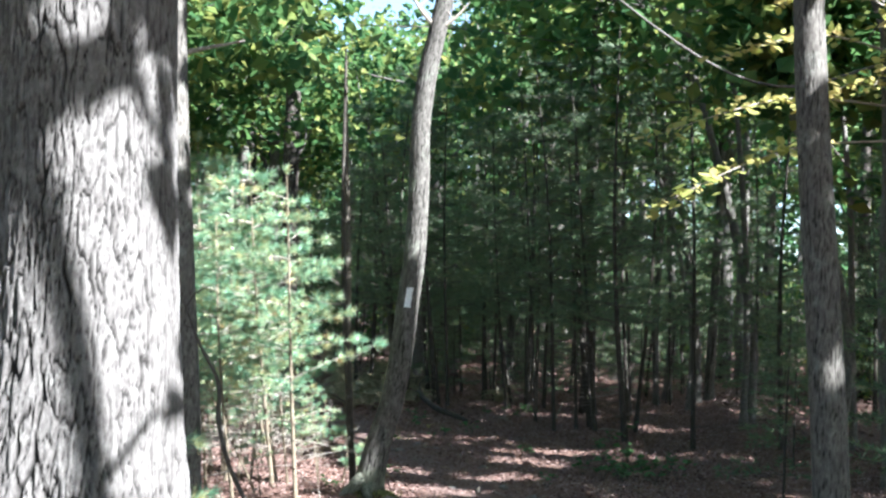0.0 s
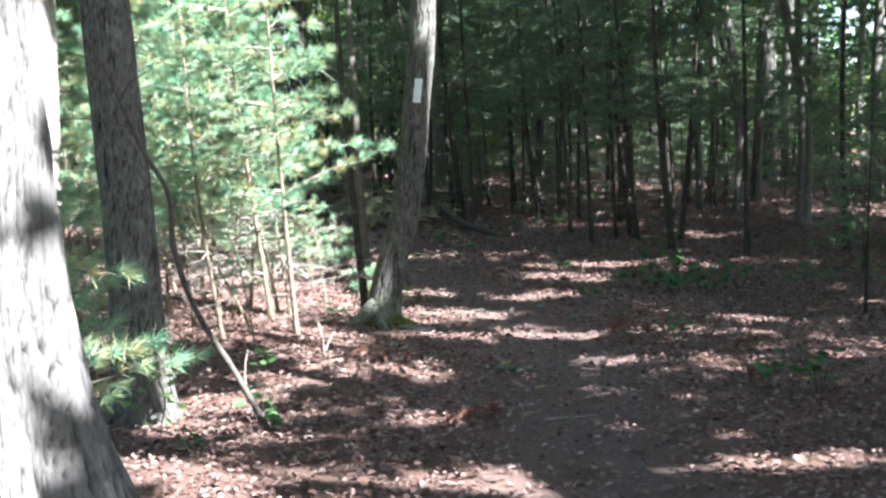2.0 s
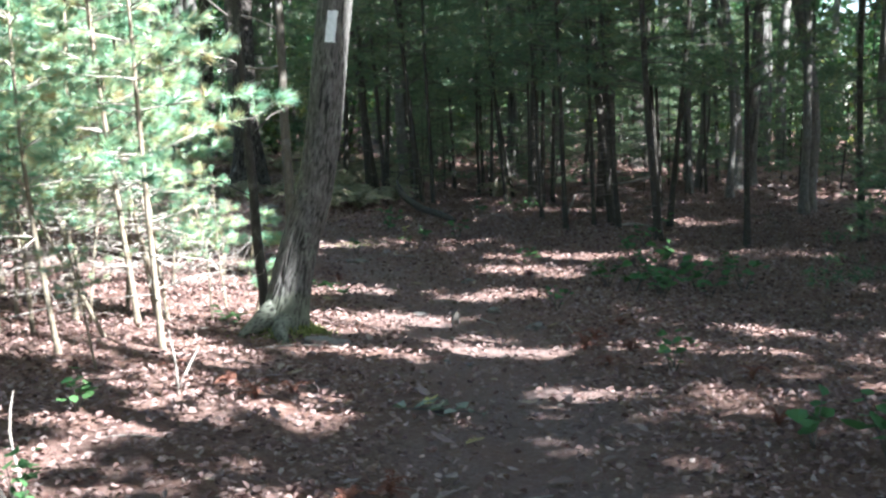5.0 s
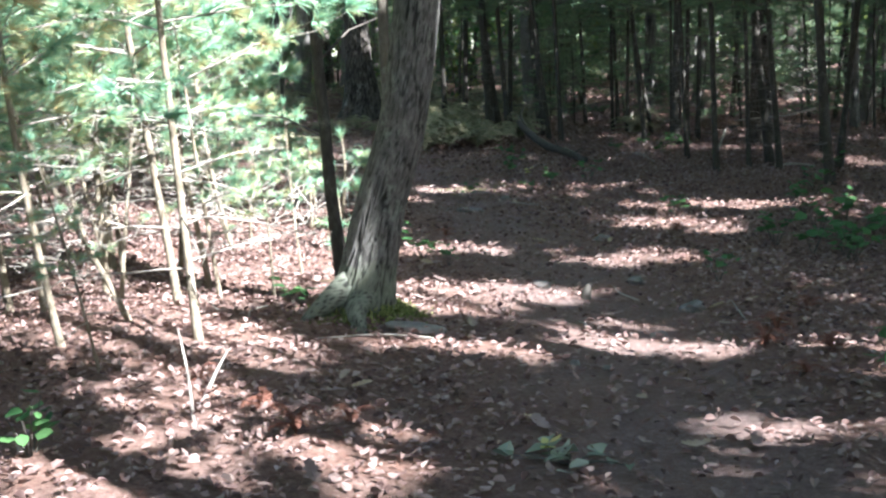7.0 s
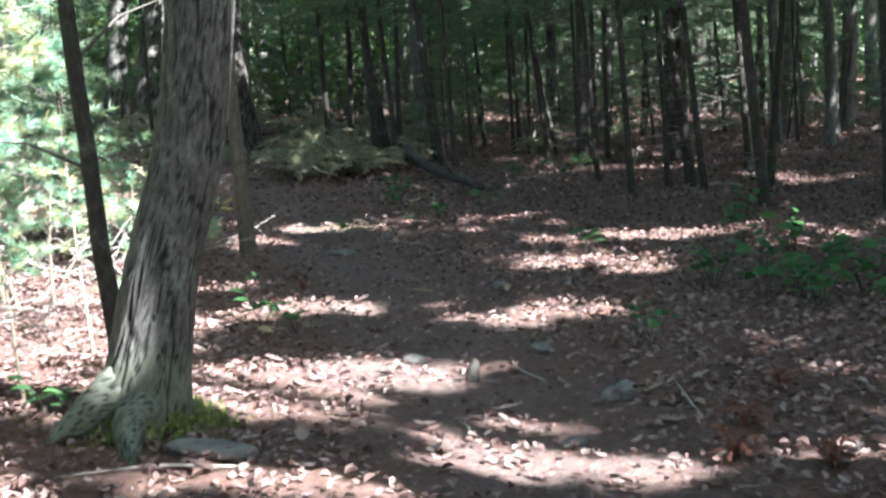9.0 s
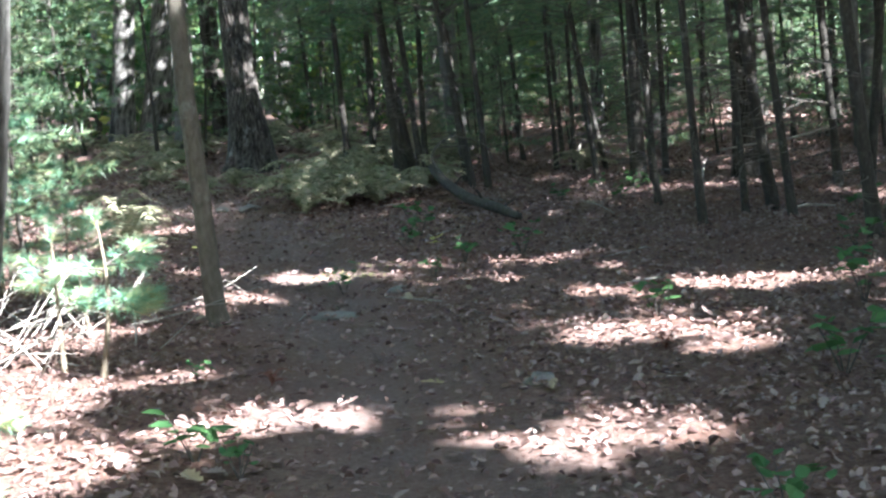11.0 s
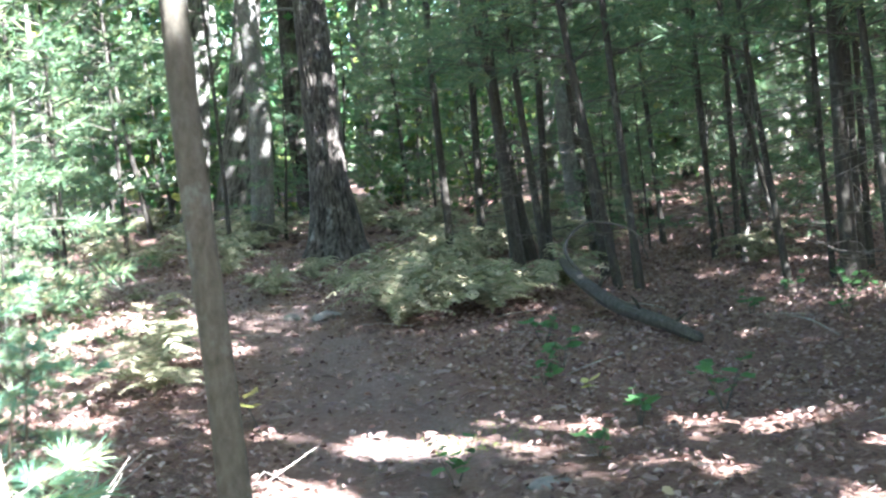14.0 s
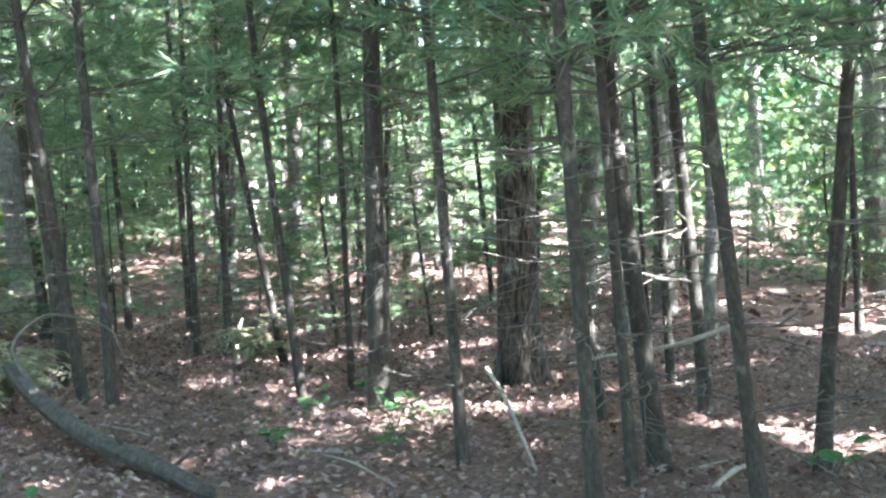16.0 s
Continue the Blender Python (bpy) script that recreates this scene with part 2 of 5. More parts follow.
def tube(bag, pts, radii, seg=5):
    """A tapered branch along the points."""
    pts = np.asarray(pts, float)
    d = np.gradient(pts, axis=0)
    d /= np.linalg.norm(d, axis=1)[:, None] + 1e-9
    ref = np.array([0.31, 0.17, 0.93]) if abs(d[0, 2]) < 0.8 else np.array([1.0, 0.1, 0])
    s = np.cross(d, ref)
    s /= np.linalg.norm(s, axis=1)[:, None] + 1e-9
    t = np.cross(d, s)
    a = np.arange(seg) * 2 * math.pi / seg
    rad = np.asarray(radii, float)[:, None, None]
    v = pts[:, None, :] + rad * (np.cos(a)[None, :, None] * s[:, None, :] + np.sin(a)[None, :, None] * t[:, None, :])
    n = len(pts)
    i, j = np.meshgrid(np.arange(n - 1), np.arange(seg), indexing="ij")
    q = np.stack([i * seg + j, i * seg + (j + 1) % seg, (i + 1) * seg + (j + 1) % seg, (i + 1) * seg + j], -1).reshape(-1, 4)
    bag.add(v.reshape(-1, 3), q)


def trunk_object(name, pts, radii, mat, parent, seg=48, step=0.06, ridge=0.0, fx=9.0, fz=1.6, flare=0.0, lobes=5, seed=0, wobble=0.03, label="", flare_h=0.22, cross=0.75, crack=0.1):
    """A trunk with root flare and bark ridges as real relief."""
    P, R = smooth_line(pts, radii, step)
    n = len(P)
    d = np.gradient(P, axis=0)
    d /= np.linalg.norm(d, axis=1)[:, None]
    s = np.cross(d, [0, 1, 0])
    s /= np.linalg.norm(s, axis=1)[:, None]
    t = np.cross(d, s)
    off = seed * 13.7
    verts, fis = [], []
    base = P[0, 2]
    for i in range(n):
        h = P[i, 2] - base
        for k in range(seg):
            a = 2 * math.pi * k / seg
            ca, sa = math.cos(a), math.sin(a)
            r = R[i] * (1 + wobble * noise.noise((ca * 1.3 + off, sa * 1.3, h * 0.8)))
            if flare:
                e = math.exp(-max(h, 0) / flare_h)
                r += flare * e * (0.55 + 0.45 * math.cos(lobes * a + 1.3 * seed + noise.noise((ca + off, sa, 3)) * 2))
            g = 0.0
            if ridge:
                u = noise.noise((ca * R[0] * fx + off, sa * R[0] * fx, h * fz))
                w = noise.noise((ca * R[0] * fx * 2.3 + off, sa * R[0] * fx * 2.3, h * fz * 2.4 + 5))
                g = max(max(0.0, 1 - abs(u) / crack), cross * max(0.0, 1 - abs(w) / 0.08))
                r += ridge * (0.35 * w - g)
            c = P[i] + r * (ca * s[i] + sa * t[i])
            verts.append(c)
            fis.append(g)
    bag = Bag()
    i, j = np.meshgrid(np.arange(n - 1), np.arange(seg), indexing="ij")
    q = np.stack([i * seg + j, (i + 1) * seg + j, (i + 1) * seg + (j + 1) % seg, i * seg + (j + 1) % seg], -1).reshape(-1, 4)
    bag.add(verts, q)
    ob = part(name, bag, mat, parent, label, True)
    # where the cracks are painted darker, besides being cut in
    at = ob.data.attributes.new("fissure_dark", "FLOAT", "POINT")
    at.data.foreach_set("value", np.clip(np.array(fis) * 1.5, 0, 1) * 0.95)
    return ob


def unit(v):
    return v / (np.linalg.norm(v, axis=-1, keepdims=True) + 1e-9)


def needles(bag, rng, pos, direction, per, length, width, spread=0.75):
    """Tufts of needles: thin blades that fan out from each point."""
    pos, direction = np.asarray(pos, float), unit(np.asarray(direction, float))
    m = len(pos)
    o = np.repeat(pos, per, 0)
    d = unit(np.repeat(direction, per, 0) + rng.normal(0, spread, (m * per, 3)) * 0.8 - np.array([0, 0, 0.12]))
    o = o - np.repeat(direction, per, 0) * rng.uniform(0, 0.05, (m * per, 1))
    side = unit(np.cross(d, rng.normal(0, 1, (m * per, 3)))) * width * 0.5
    L = length * rng.uniform(0.7, 1.15, (m * per, 1))
    v = np.stack([o - side, o + side, o + d * L], 1).reshape(-1, 3)
    bag.add(v, np.arange(len(v)).reshape(-1, 3))


def leaves(bag, rng, pos, size, flat=0.5, fold=0.25, width=0.55):
    """Folded leaves, each of two curved halves."""
    pos = np.asarray(pos, float)
    m = len(pos)
    nrm = unit(rng.normal(0, 1, (m, 3)) * np.array([1, 1, 0.6]) * (1 - flat) + np.array([0, 0, 1.0]) * flat * 1.6)
    d = unit(np.cross(nrm, rng.normal(0, 1, (m, 3))))
    s = np.cross(d, nrm)
    L = (size * rng.uniform(0.6, 1.25, m))[:, None]
    W = L * width * 0.5 * rng.uniform(0.7, 1.2, (m, 1))
    up = nrm * L * fold * rng.uniform(-0.4, 1.2, (m, 1))
    curl = nrm * L * rng.uniform(-0.1, 0.25, (m, 1))
    v = np.stack([pos, pos + d * L * 0.3 + s * W + up, pos + d * L * 0.7 + s * W * 0.8 + up, pos + d * L + curl,
                  pos + d * L * 0.7 - s * W * 0.8 + up, pos + d * L * 0.3 - s * W + up], 1).reshape(-1, 3)
    k = np.arange(m)[:, None] * 6
    f = np.concatenate([k + np.array([[0, 1, 2, 3]]), k + np.array([[0, 3, 4, 5]])])
    bag.add(v, f)


def flakes(bag, rng, pos, size, flat=0.45):
    """Simple leaf sprays for crowns out of close view: one bent four-sided leaf each."""
    pos = np.asarray(pos, float)
    m = len(pos)
    nrm = unit(rng.normal(0, 1, (m, 3)) * (1 - flat) + np.array([0, 0, 1.0]) * flat * 1.4)
    d = unit(np.cross(nrm, rng.normal(0, 1, (m, 3))))
    s = np.cross(d, nrm)
    L = (size * rng.uniform(0.55, 1.3, m))[:, None]
    v = np.stack([pos, pos + d * L * 0.45 + s * L * 0.38 + nrm * L * 0.12, pos + d * L, pos + d * L * 0.45 - s * L * 0.38 + nrm * L * 0.12], 1).reshape(-1, 3)
    bag.add(v, np.arange(4 * m).reshape(-1, 4))


# ---- ground ----
def spread_axis(lo, hi, step, far):
    mid = np.arange(lo, hi + 1e-6, step)
    out, d, up, dn = step, step, [], []
    while out < far:
        d *= 1.25
        out += d
        up.append(hi + out)
        dn.append(lo - out)
    return np.concatenate([dn[::-1], mid, up])


gx, gy = spread_axis(-5, 7, 0.11, 400), spread_axis(-8, 28, 0.13, 400)
GX, GY = np.meshgrid(gx, gy, indexing="ij")
GZ = ground_z(GX, GY)
rg = np.random.RandomState(3)
near = (GX > -5) & (GX < 7) & (GY > -8) & (GY < 28)
trod = np.exp(-((GX - path_x(GY)) / 0.6) ** 4)
GZ = GZ + near * rg.normal(0, 0.009, GX.shape) * (1.3 - trod)
bag = Bag()
ni, nj = len(gx), len(gy)
ii, jj = np.meshgrid(np.arange(ni - 1), np.arange(nj - 1), indexing="ij")
bag.add(np.stack([GX, GY, GZ], -1), np.stack([ii * nj + jj, (ii + 1) * nj + jj, (ii + 1) * nj + jj + 1, ii * nj + jj + 1], -1).reshape(-1, 4))
ground = tagged(new("ground", mesh_of("ground", bag, SOIL, True)), "brown forest floor with a trodden dirt trail", "ground", kind="structure")
at = ground.data.attributes.new("trod", "FLOAT", "POINT")
at.data.foreach_set("value", trod.reshape(-1))


# ---- pines ----
def pine(name, rng, H, r, live_from, reach, per, nlen, nwid, bark, needle, label, group, whorl=0.34, tuft_step=0.13, bend=0.05, dead=True, twig=TWIG_DARK, twiggy=0.12, spread=0.75, curl=0.0, limb_r=0.01):
    """A young pine: stem, whorls of limbs (dead below, needled above)."""
    root = thing(name, label, "tree", group)
    stem, limbs, crown, bare = Bag(), Bag(), Bag(), []
    zs = np.linspace(-0.08, H, 14)
    bx, by, ph = rng.normal(0, bend), rng.normal(0, bend), rng.uniform(0, 6)
    mid = np.stack([bx * np.sin(zs / H * 4 + ph) - bx * math.sin(ph), by * np.sin(zs / H * 3.1 + ph) - by * math.sin(ph), zs], 1)
    tube(stem, mid, r * (1 - zs.clip(0) / H) ** 0.7 + 0.004 + 0.35 * r * np.exp(-zs.clip(0) / 0.08), 9)
    tp, td = [], []
    h = rng.uniform(0.3, 0.6)
    while h < H - 0.15:
        live = h > live_from * rng.uniform(0.85, 1.15)
        for b in range(rng.randint(3, 6) if live else rng.randint(2, 5)):
            a = rng.uniform(0, 6.283)
            L = reach * ((1 - 0.75 * max(0, (h - live_from) / (H - live_from))) if live else rng.uniform(0.3, 0.95)) * rng.uniform(0.7, 1.15)
            rise = rng.uniform(0.05, 0.45) if live else rng.uniform(-0.25, 0.3)
            o = np.array([np.interp(h, zs, mid[:, 0]), np.interp(h, zs, mid[:, 1]), h + rng.uniform(-0.05, 0.05)])
            d = np.array([math.cos(a), math.sin(a), rise])
            k = np.linspace(0, 1, 5)[:, None]
            line = o + d * L * k + np.array([0, 0, -0.12 * L]) * k ** 2 + rng.normal(0, 0.03 * L, (5, 3)) * k
            if not live:
                bare.append(Bag())
            wood = limbs if live else bare[-1]
            tube(wood, line, np.linspace(0.011 if live else limb_r, 0.0025 if live else 0.25 * limb_r, 5) * (0.6 + 8 * r), 3 if live else 4)
            side = unit(np.cross(d, [0, 0, 1.0]))
            if live:
                for u in np.arange(0.3, 1.001, tuft_step / max(L, 0.2)):
                    p = o + (line[-1] - o) * u
                    for sgn in (-1, 1):
                        l2 = rng.uniform(0.1, 0.3) * L * (1.2 - u) + 0.05
                        e = p + unit(d * 0.7 + side * sgn * rng.uniform(0.5, 1.1) + np.array([0, 0, rng.uniform(-0.1, 0.3)])) * l2
                        tp.append(e)
                        td.append(e - p)
                        if rng.rand() < twiggy:
                            tube(limbs, [p, (p + e) / 2 + [0, 0, 0.01], e], [0.004, 0.003, 0.002], 3)
                tp.append(line[-1])
                td.append(d)
            elif dead:
                for u in rng.uniform(0.3, 0.95, rng.randint(1, 4)):
                    p = o + (line[-1] - o) * u
                    e = p + unit(d + side * rng.choice([-1, 1]) * rng.uniform(0.4, 1.2) + rng.normal(0, 0.25, 3)) * L * rng.uniform(0.15, 0.4)
                    tube(wood, [p, (p + e) / 2 + rng.normal(0, 0.015, 3), e], [0.004, 0.003, 0.0015], 3)
                    if curl:
                        # the dead twig tips hook upwards
                        for _ in range(2):
                            w = (p + e) / 2 + (e - p) * rng.uniform(-0.3, 0.4)
                            q = w + unit(d + rng.normal(0, 0.8, 3)) * curl
                            tube(wood, [w, (w + q) / 2 + [0, 0, -0.25 * curl], q, q + unit(d * 0.3 + rng.normal(0, 0.3, 3) + [0, 0, 1.0]) * curl * 0.5], [0.003, 0.0026, 0.002, 0.001], 3)
        h += whorl * rng.uniform(0.7, 1.25)
    tp.append(mid[-1])
    td.append(np.array([0, 0, 1.0]))
    needles(crown, rng, tp, td, per, nlen, nwid, spread)
    part("trunk", stem, bark, root, smooth=True)
    for k, limb in enumerate(bare):
        part("limb", limb, twig, root, "bare dead limb" if k == 0 else "", True)
    tagged(part("branchwork", limbs, twig, root, smooth=True), kind="stuff")
    tagged(part("crown", crown, needle, root), kind="stuff")
    return root


def plant(x, y, rz=0.0, lean=(0.0, 0.0), scale=1.0, dz=0.0):
    """The pose of a plant on the ground; lean in metres per metre of height, towards +x and +y."""
    m = Matrix.Translation((x, y, gz(x, y) + dz))
    m = m @ Euler((-math.atan(lean[1]), math.atan(lean[0]), 0)).to_matrix().to_4x4()
    return m @ Matrix.Rotation(radians(rz), 4, "Z") @ Matrix.Scale(scale, 4)


rng = np.random.RandomState(11)
# the sunlit stand of young pines beside the trail
STAND = [(-1.5, 7.15, 0.9), (-2.13, 6.95, 0.78), (-1.8, 7.95, 0.95), (-2.36, 8.45, 1.0), (-2.85, 8.15, 0.95), (-3.5, 11.5, 1.05), (-1.8, 8.75, 0.85),
         (-2.65, 9.5, 1.1), (-3.3, 9.9, 1.05), (-2.0, 10.4, 0.95), (-3.7, 8.3, 0.9), (-2.9, 7.1, 0.7), (-3.9, 10.2, 1.0), (-2.15, 9.4, 1.0)]
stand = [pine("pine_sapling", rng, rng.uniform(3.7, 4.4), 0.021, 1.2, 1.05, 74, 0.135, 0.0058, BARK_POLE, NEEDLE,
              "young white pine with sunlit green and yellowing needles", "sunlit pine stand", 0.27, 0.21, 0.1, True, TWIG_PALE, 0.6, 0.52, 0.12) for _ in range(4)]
for i, (x, y, s) in enumerate(STAND):
    m = plant(x, y, rng.uniform(0, 360), (rng.normal(-0.1, 0.03), rng.normal(0.02, 0.03)), s)
    if i < 4:
        stand[i].matrix_basis = m
    else:
        copy_thing(stand[i % 4], m)
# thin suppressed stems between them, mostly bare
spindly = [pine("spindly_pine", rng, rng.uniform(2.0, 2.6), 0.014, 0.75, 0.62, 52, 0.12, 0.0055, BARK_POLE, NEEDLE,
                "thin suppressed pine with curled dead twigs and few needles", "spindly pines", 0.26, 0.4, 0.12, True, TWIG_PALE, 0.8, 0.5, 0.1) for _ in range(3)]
SPINDLY = [(-1.95, 7.5, 0.9), (-2.5, 7.75, 1.0), (-2.75, 7.55, 1.1), (-2.2, 8.2, 0.9), (-1.65, 8.35, 0.8), (-3.15, 8.6, 1.1), (-1.3, 8.25, 0.55), (-2.95, 9.0, 1.0), (-2.45, 9.1, 1.0), (-1.35, 9.6, 0.6), (-2.2, 11.2, 0.8), (-3.2, 11.0, 1.0), (-1.8, 6.5, 0.55)]
for i, (x, y, s) in enumerate(SPINDLY):
    m = plant(x, y, rng.uniform(0, 360), (rng.normal(-0.17, 0.05), rng.normal(0.02, 0.04)), s)
    if i < 3:
        spindly[i].matrix_basis = m
    else:
        copy_thing(spindly[i % 3], m)
# low leafy pines at the foot of the stand and beside the big oak
low = pine("low_pine", rng, 1.5, 0.016, 0.15, 0.8, 52, 0.11, 0.0048, BARK_POLE, NEEDLE, "low young pine with needles down to the ground", "low pines", 0.22, 0.13, 0.03, spread=0.55)
LOW = [(-2.75, 13.2, 0.85), (-2.2, 14.2, 0.6), (-2.35, 1.85, 1.2), (-2.75, 2.7, 1.2), (-3.2, 1.2, 1.2), (-2.9, 14.9, 1.1), (-3.5, 13.9, 1.3), (-3.1, 4.9, 1.1)]
for i, (x, y, s) in enumerate(LOW):
    m = plant(x, y, 70 * i, (0.02, 0.0), s)
    if i == 0:
        low.matrix_basis = m
    else:
        copy_thing(low, m)

# knee-high seedlings of the same pine at the sunlit edge
tiny = pine("pine_seedling", rng, 0.78, 0.011, 0.2, 0.34, 70, 0.095, 0.004, BARK_POLE, NEEDLE, "knee-high bright pine seedling in full sun", "pine seedlings", 0.16, 0.12, 0.03, spread=0.55)
for i, (x, y, s) in enumerate([(-1.4, 12.05, 1.1), (-1.68, 12.3, 0.9), (-1.75, 13.1, 0.75), (-2.1, 11.6, 0.9), (-1.05, 9.0, 0.7)]):
    m = plant(x, y, 80 * i, (0.03, 0.0), s)
    if i == 0:
        tiny.matrix_basis = m
    else:
        copy_thing(tiny, m)

# the dark thicket of thin pines
RADII = [0.02, 0.026, 0.032, 0.038, 0.048, 0.066]
thicket = [pine("thicket_pine", rng, rng.uniform(5.8, 7.5), RADII[k], 1.5 + 0.25 * (k % 3), 1.35, 13, 0.15, 0.0125, BARK_SAPLING, NEEDLE_SHADE,
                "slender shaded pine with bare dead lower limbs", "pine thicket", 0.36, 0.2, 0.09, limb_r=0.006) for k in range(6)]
bushy = [pine("bushy_pine", rng, 3.4 + 0.6 * k, 0.026, 0.4, 1.3, 12, 0.15, 0.016, BARK_SAPLING, NEEDLE_SHADE, "bushy green young pine needled to the ground", "bushy pines", 0.34, 0.2, 0.05) for k in range(2)]
THICKET = [(2.43, 18.65, -0.037, 0.069), (3.32, 16.8, -0.064, 0.047), (3.22, 15.76, -0.10, 0.031), (2.52, 15.91, -0.09, 0.031), (3.01, 16.51, -0.057, 0.025),
           (4.21, 17.8, 0.02, 0.035), (4.08, 16.51, 0.014, 0.036), (4.43, 18.6, -0.057, 0.027), (0.88, 19.2, -0.03, 0.033), (2.05, 19.12, -0.073, 0.026),
           (0.72, 19.35, -0.09, 0.029), (0.14, 21.1, 0.0, 0.039), (-0.13, 21.5, -0.11, 0.065), (2.46, 19.4, -0.09, 0.02), (2.11, 24.0, -0.016, 0.029),
           (2.05, 21.7, -0.01, 0.024), (-0.62, 24.0, -0.045, 0.05), (-0.95, 23.7, 0.0, 0.044), (0.17, 21.65, -0.025, 0.037), (0.67, 20.2, -0.01, 0.042),
           (1.84, 21.9, 0.01, 0.027), (2.37, 21.0, -0.15, 0.025), (2.65, 19.2, -0.046, 0.029), (2.94, 20.15, 0.0, 0.034), (3.5, 14.6, -0.04, 0.05),
           (4.63, 14.6, -0.05, 0.036), (2.34, 17.0, -0.07, 0.026), (0.7, 23.2, -0.03, 0.045), (-0.02, 22.4, -0.16, 0.06)]
done, used = [], set()
for i, (x, y, lx, r) in enumerate(THICKET):
    m = plant(x, y, rng.uniform(0, 360), (lx, 0.035), 1.0)
    done.append((x, y))
    k = min(range(6), key=lambda q: abs(RADII[q] - r))
    if k not in used:
        used.add(k)
        thicket[k].matrix_basis = m
    else:
        copy_thing(thicket[k], m)
count = 0
while count < 95:
    x, y = rng.uniform(-9, 14), rng.uniform(5, 40)
    right = x > 7.5 and y > 4 or x > 4.9 and y > 11 or (y > 20 and x > 0.0) or (y > 17 and x > 3.0)
    left = (x < -4.3 and y > 6) or (y > 29)
    if not (right or left) or any((x - a) ** 2 + (y - b) ** 2 < 0.35 for a, b in done) or abs(x - path_x(y)) < 1.0:
        continue
    done.append((x, y))
    copy_thing(thicket[count % 5], plant(x, y, rng.uniform(0, 360), (rng.normal(-0.03, 0.05), rng.normal(0.03, 0.03)), rng.uniform(0.7, 1.2)))
    count += 1
BUSHY = [(5.3, 7.2, 1.0), (4.05, 8.3, 0.62), (6.2, 9.5, 1.0), (5.6, 12.5, 0.9), (4.9, 5.2, 0.8), (-4.6, 16.5, 1.0), (-4.9, 19.5, 1.0), (-3.9, 18.0, 0.7), (-4.4, 5.2, 1.0), (-4.0, 3.0, 1.0), (-5.2, 8.0, 1.1), (-4.9, 12.5, 1.2), (-4.6, 14.5, 1.0), (-5.0, 1.0, 1.0)]
while len(BUSHY) < 76:
    x, y = rng.uniform(-10, 17), rng.uniform(20, 38)
    if abs(x - path_x(y)) > 1.4 and y > 25 - 0.45 * x and not (-7 < x < -2 and y < 32):
        BUSHY.append((x, y, rng.uniform(0.7, 1.4)))
while len(BUSHY) < 102:
    x, y = rng.uniform(0.5, 11), rng.uniform(20.5, 31)
    if y > 21 + 0.2 * abs(x - 3):
        BUSHY.append((x, y, rng.uniform(0.45, 0.8)))
BUSHY += [(-3.3, 16.6, 0.75), (-3.8, 16.0, 1.0), (-4.1, 18.6, 1.0), (-4.7, 21.4, 1.2), (-5.6, 23.4, 1.3), (-6.8, 26.5, 1.3), (-3.9, 28.6, 0.9), (-1.6, 29.5, 1.0), (-7.6, 18.5, 1.3), (-6.0, 17.0, 1.2), (-3.6, 32.5, 1.3), (-5.0, 33.6, 1.4), (-6.5, 33.2, 1.4), (-7.8, 32.0, 1.3), (-2.2, 33.0, 1.2), (-4.3, 35.2, 1.6), (-6.0, 36.0, 1.6), (-8.6, 35.0, 1.6), (-9.4, 30.5, 1.4), (-7.4, 29.0, 1.2), (-6.2, 21.5, 1.2), (-7.2, 24.0, 1.3), (-8.4, 26.5, 1.3)]
for i, (x, y, s) in enumerate(BUSHY):
    m = plant(x, y, rng.uniform(0, 360), (0, 0), s)
    if i < 2:
        bushy[i].matrix_basis = m
    else:
        copy_thing(bushy[i % 2], m)


# ---- large trees ----
def lit_gap(p):
    """True for a place in the canopy through which the sun reaches the stand and the clearing."""
    g = p[:, :2] - np.array([SUN.x, SUN.y]) / SUN.z * (p[:, 2:3] - 0.0)
    w = 0.25 * np.sin(2.1 * g[:, 0] + 1.7 * g[:, 1]) + 0.2 * np.sin(3.7 * g[:, 1] - 2.2 * g[:, 0])
    hole = np.zeros(len(p), bool)
    for cx, cy, rx, ry in GAPS:
        hole |= ((g[:, 0] - cx) / rx) ** 2 + ((g[:, 1] - cy) / ry) ** 2 < 1 + w
    # small breaks in the crowns, most of them over the clearing by the blazed tree
    n = np.sin(2.9 * g[:, 0] + 0.8 * g[:, 1]) + np.sin(3.6 * g[:, 1] - 1.1 * g[:, 0] + 2) + np.sin(5.3 * g[:, 0] + 4.7 * g[:, 1])
    n = n + 0.5 * np.sin(9.7 * g[:, 0] - 3.1 * g[:, 1]) + 0.5 * np.sin(8.3 * g[:, 1] + 4.0 * g[:, 0])
    need = np.interp(g[:, 1], [-3, 1, 4, 5.5, 6.8, 7.3, 9.0, 9.8, 11.5, 14, 16, 24], [1.6, 1.6, 1.7, 1.3, 1.0, 0.2, 0.4, 1.6, 2.1, 2.4, 2.6, 2.6])
    need = need + np.interp(g[:, 0], [-4, -2.5, -1.0, 0.2, 1.2, 2.2, 3.6, 6], [0.3, -0.3, -0.3, 0.0, 0.3, 0.9, 1.2, 1.4])
    hole |= (n > need) & (np.abs(g[:, 0]) < 7.0) & (g[:, 1] > -4.0) & (g[:, 1] < 20.0)
    return hole


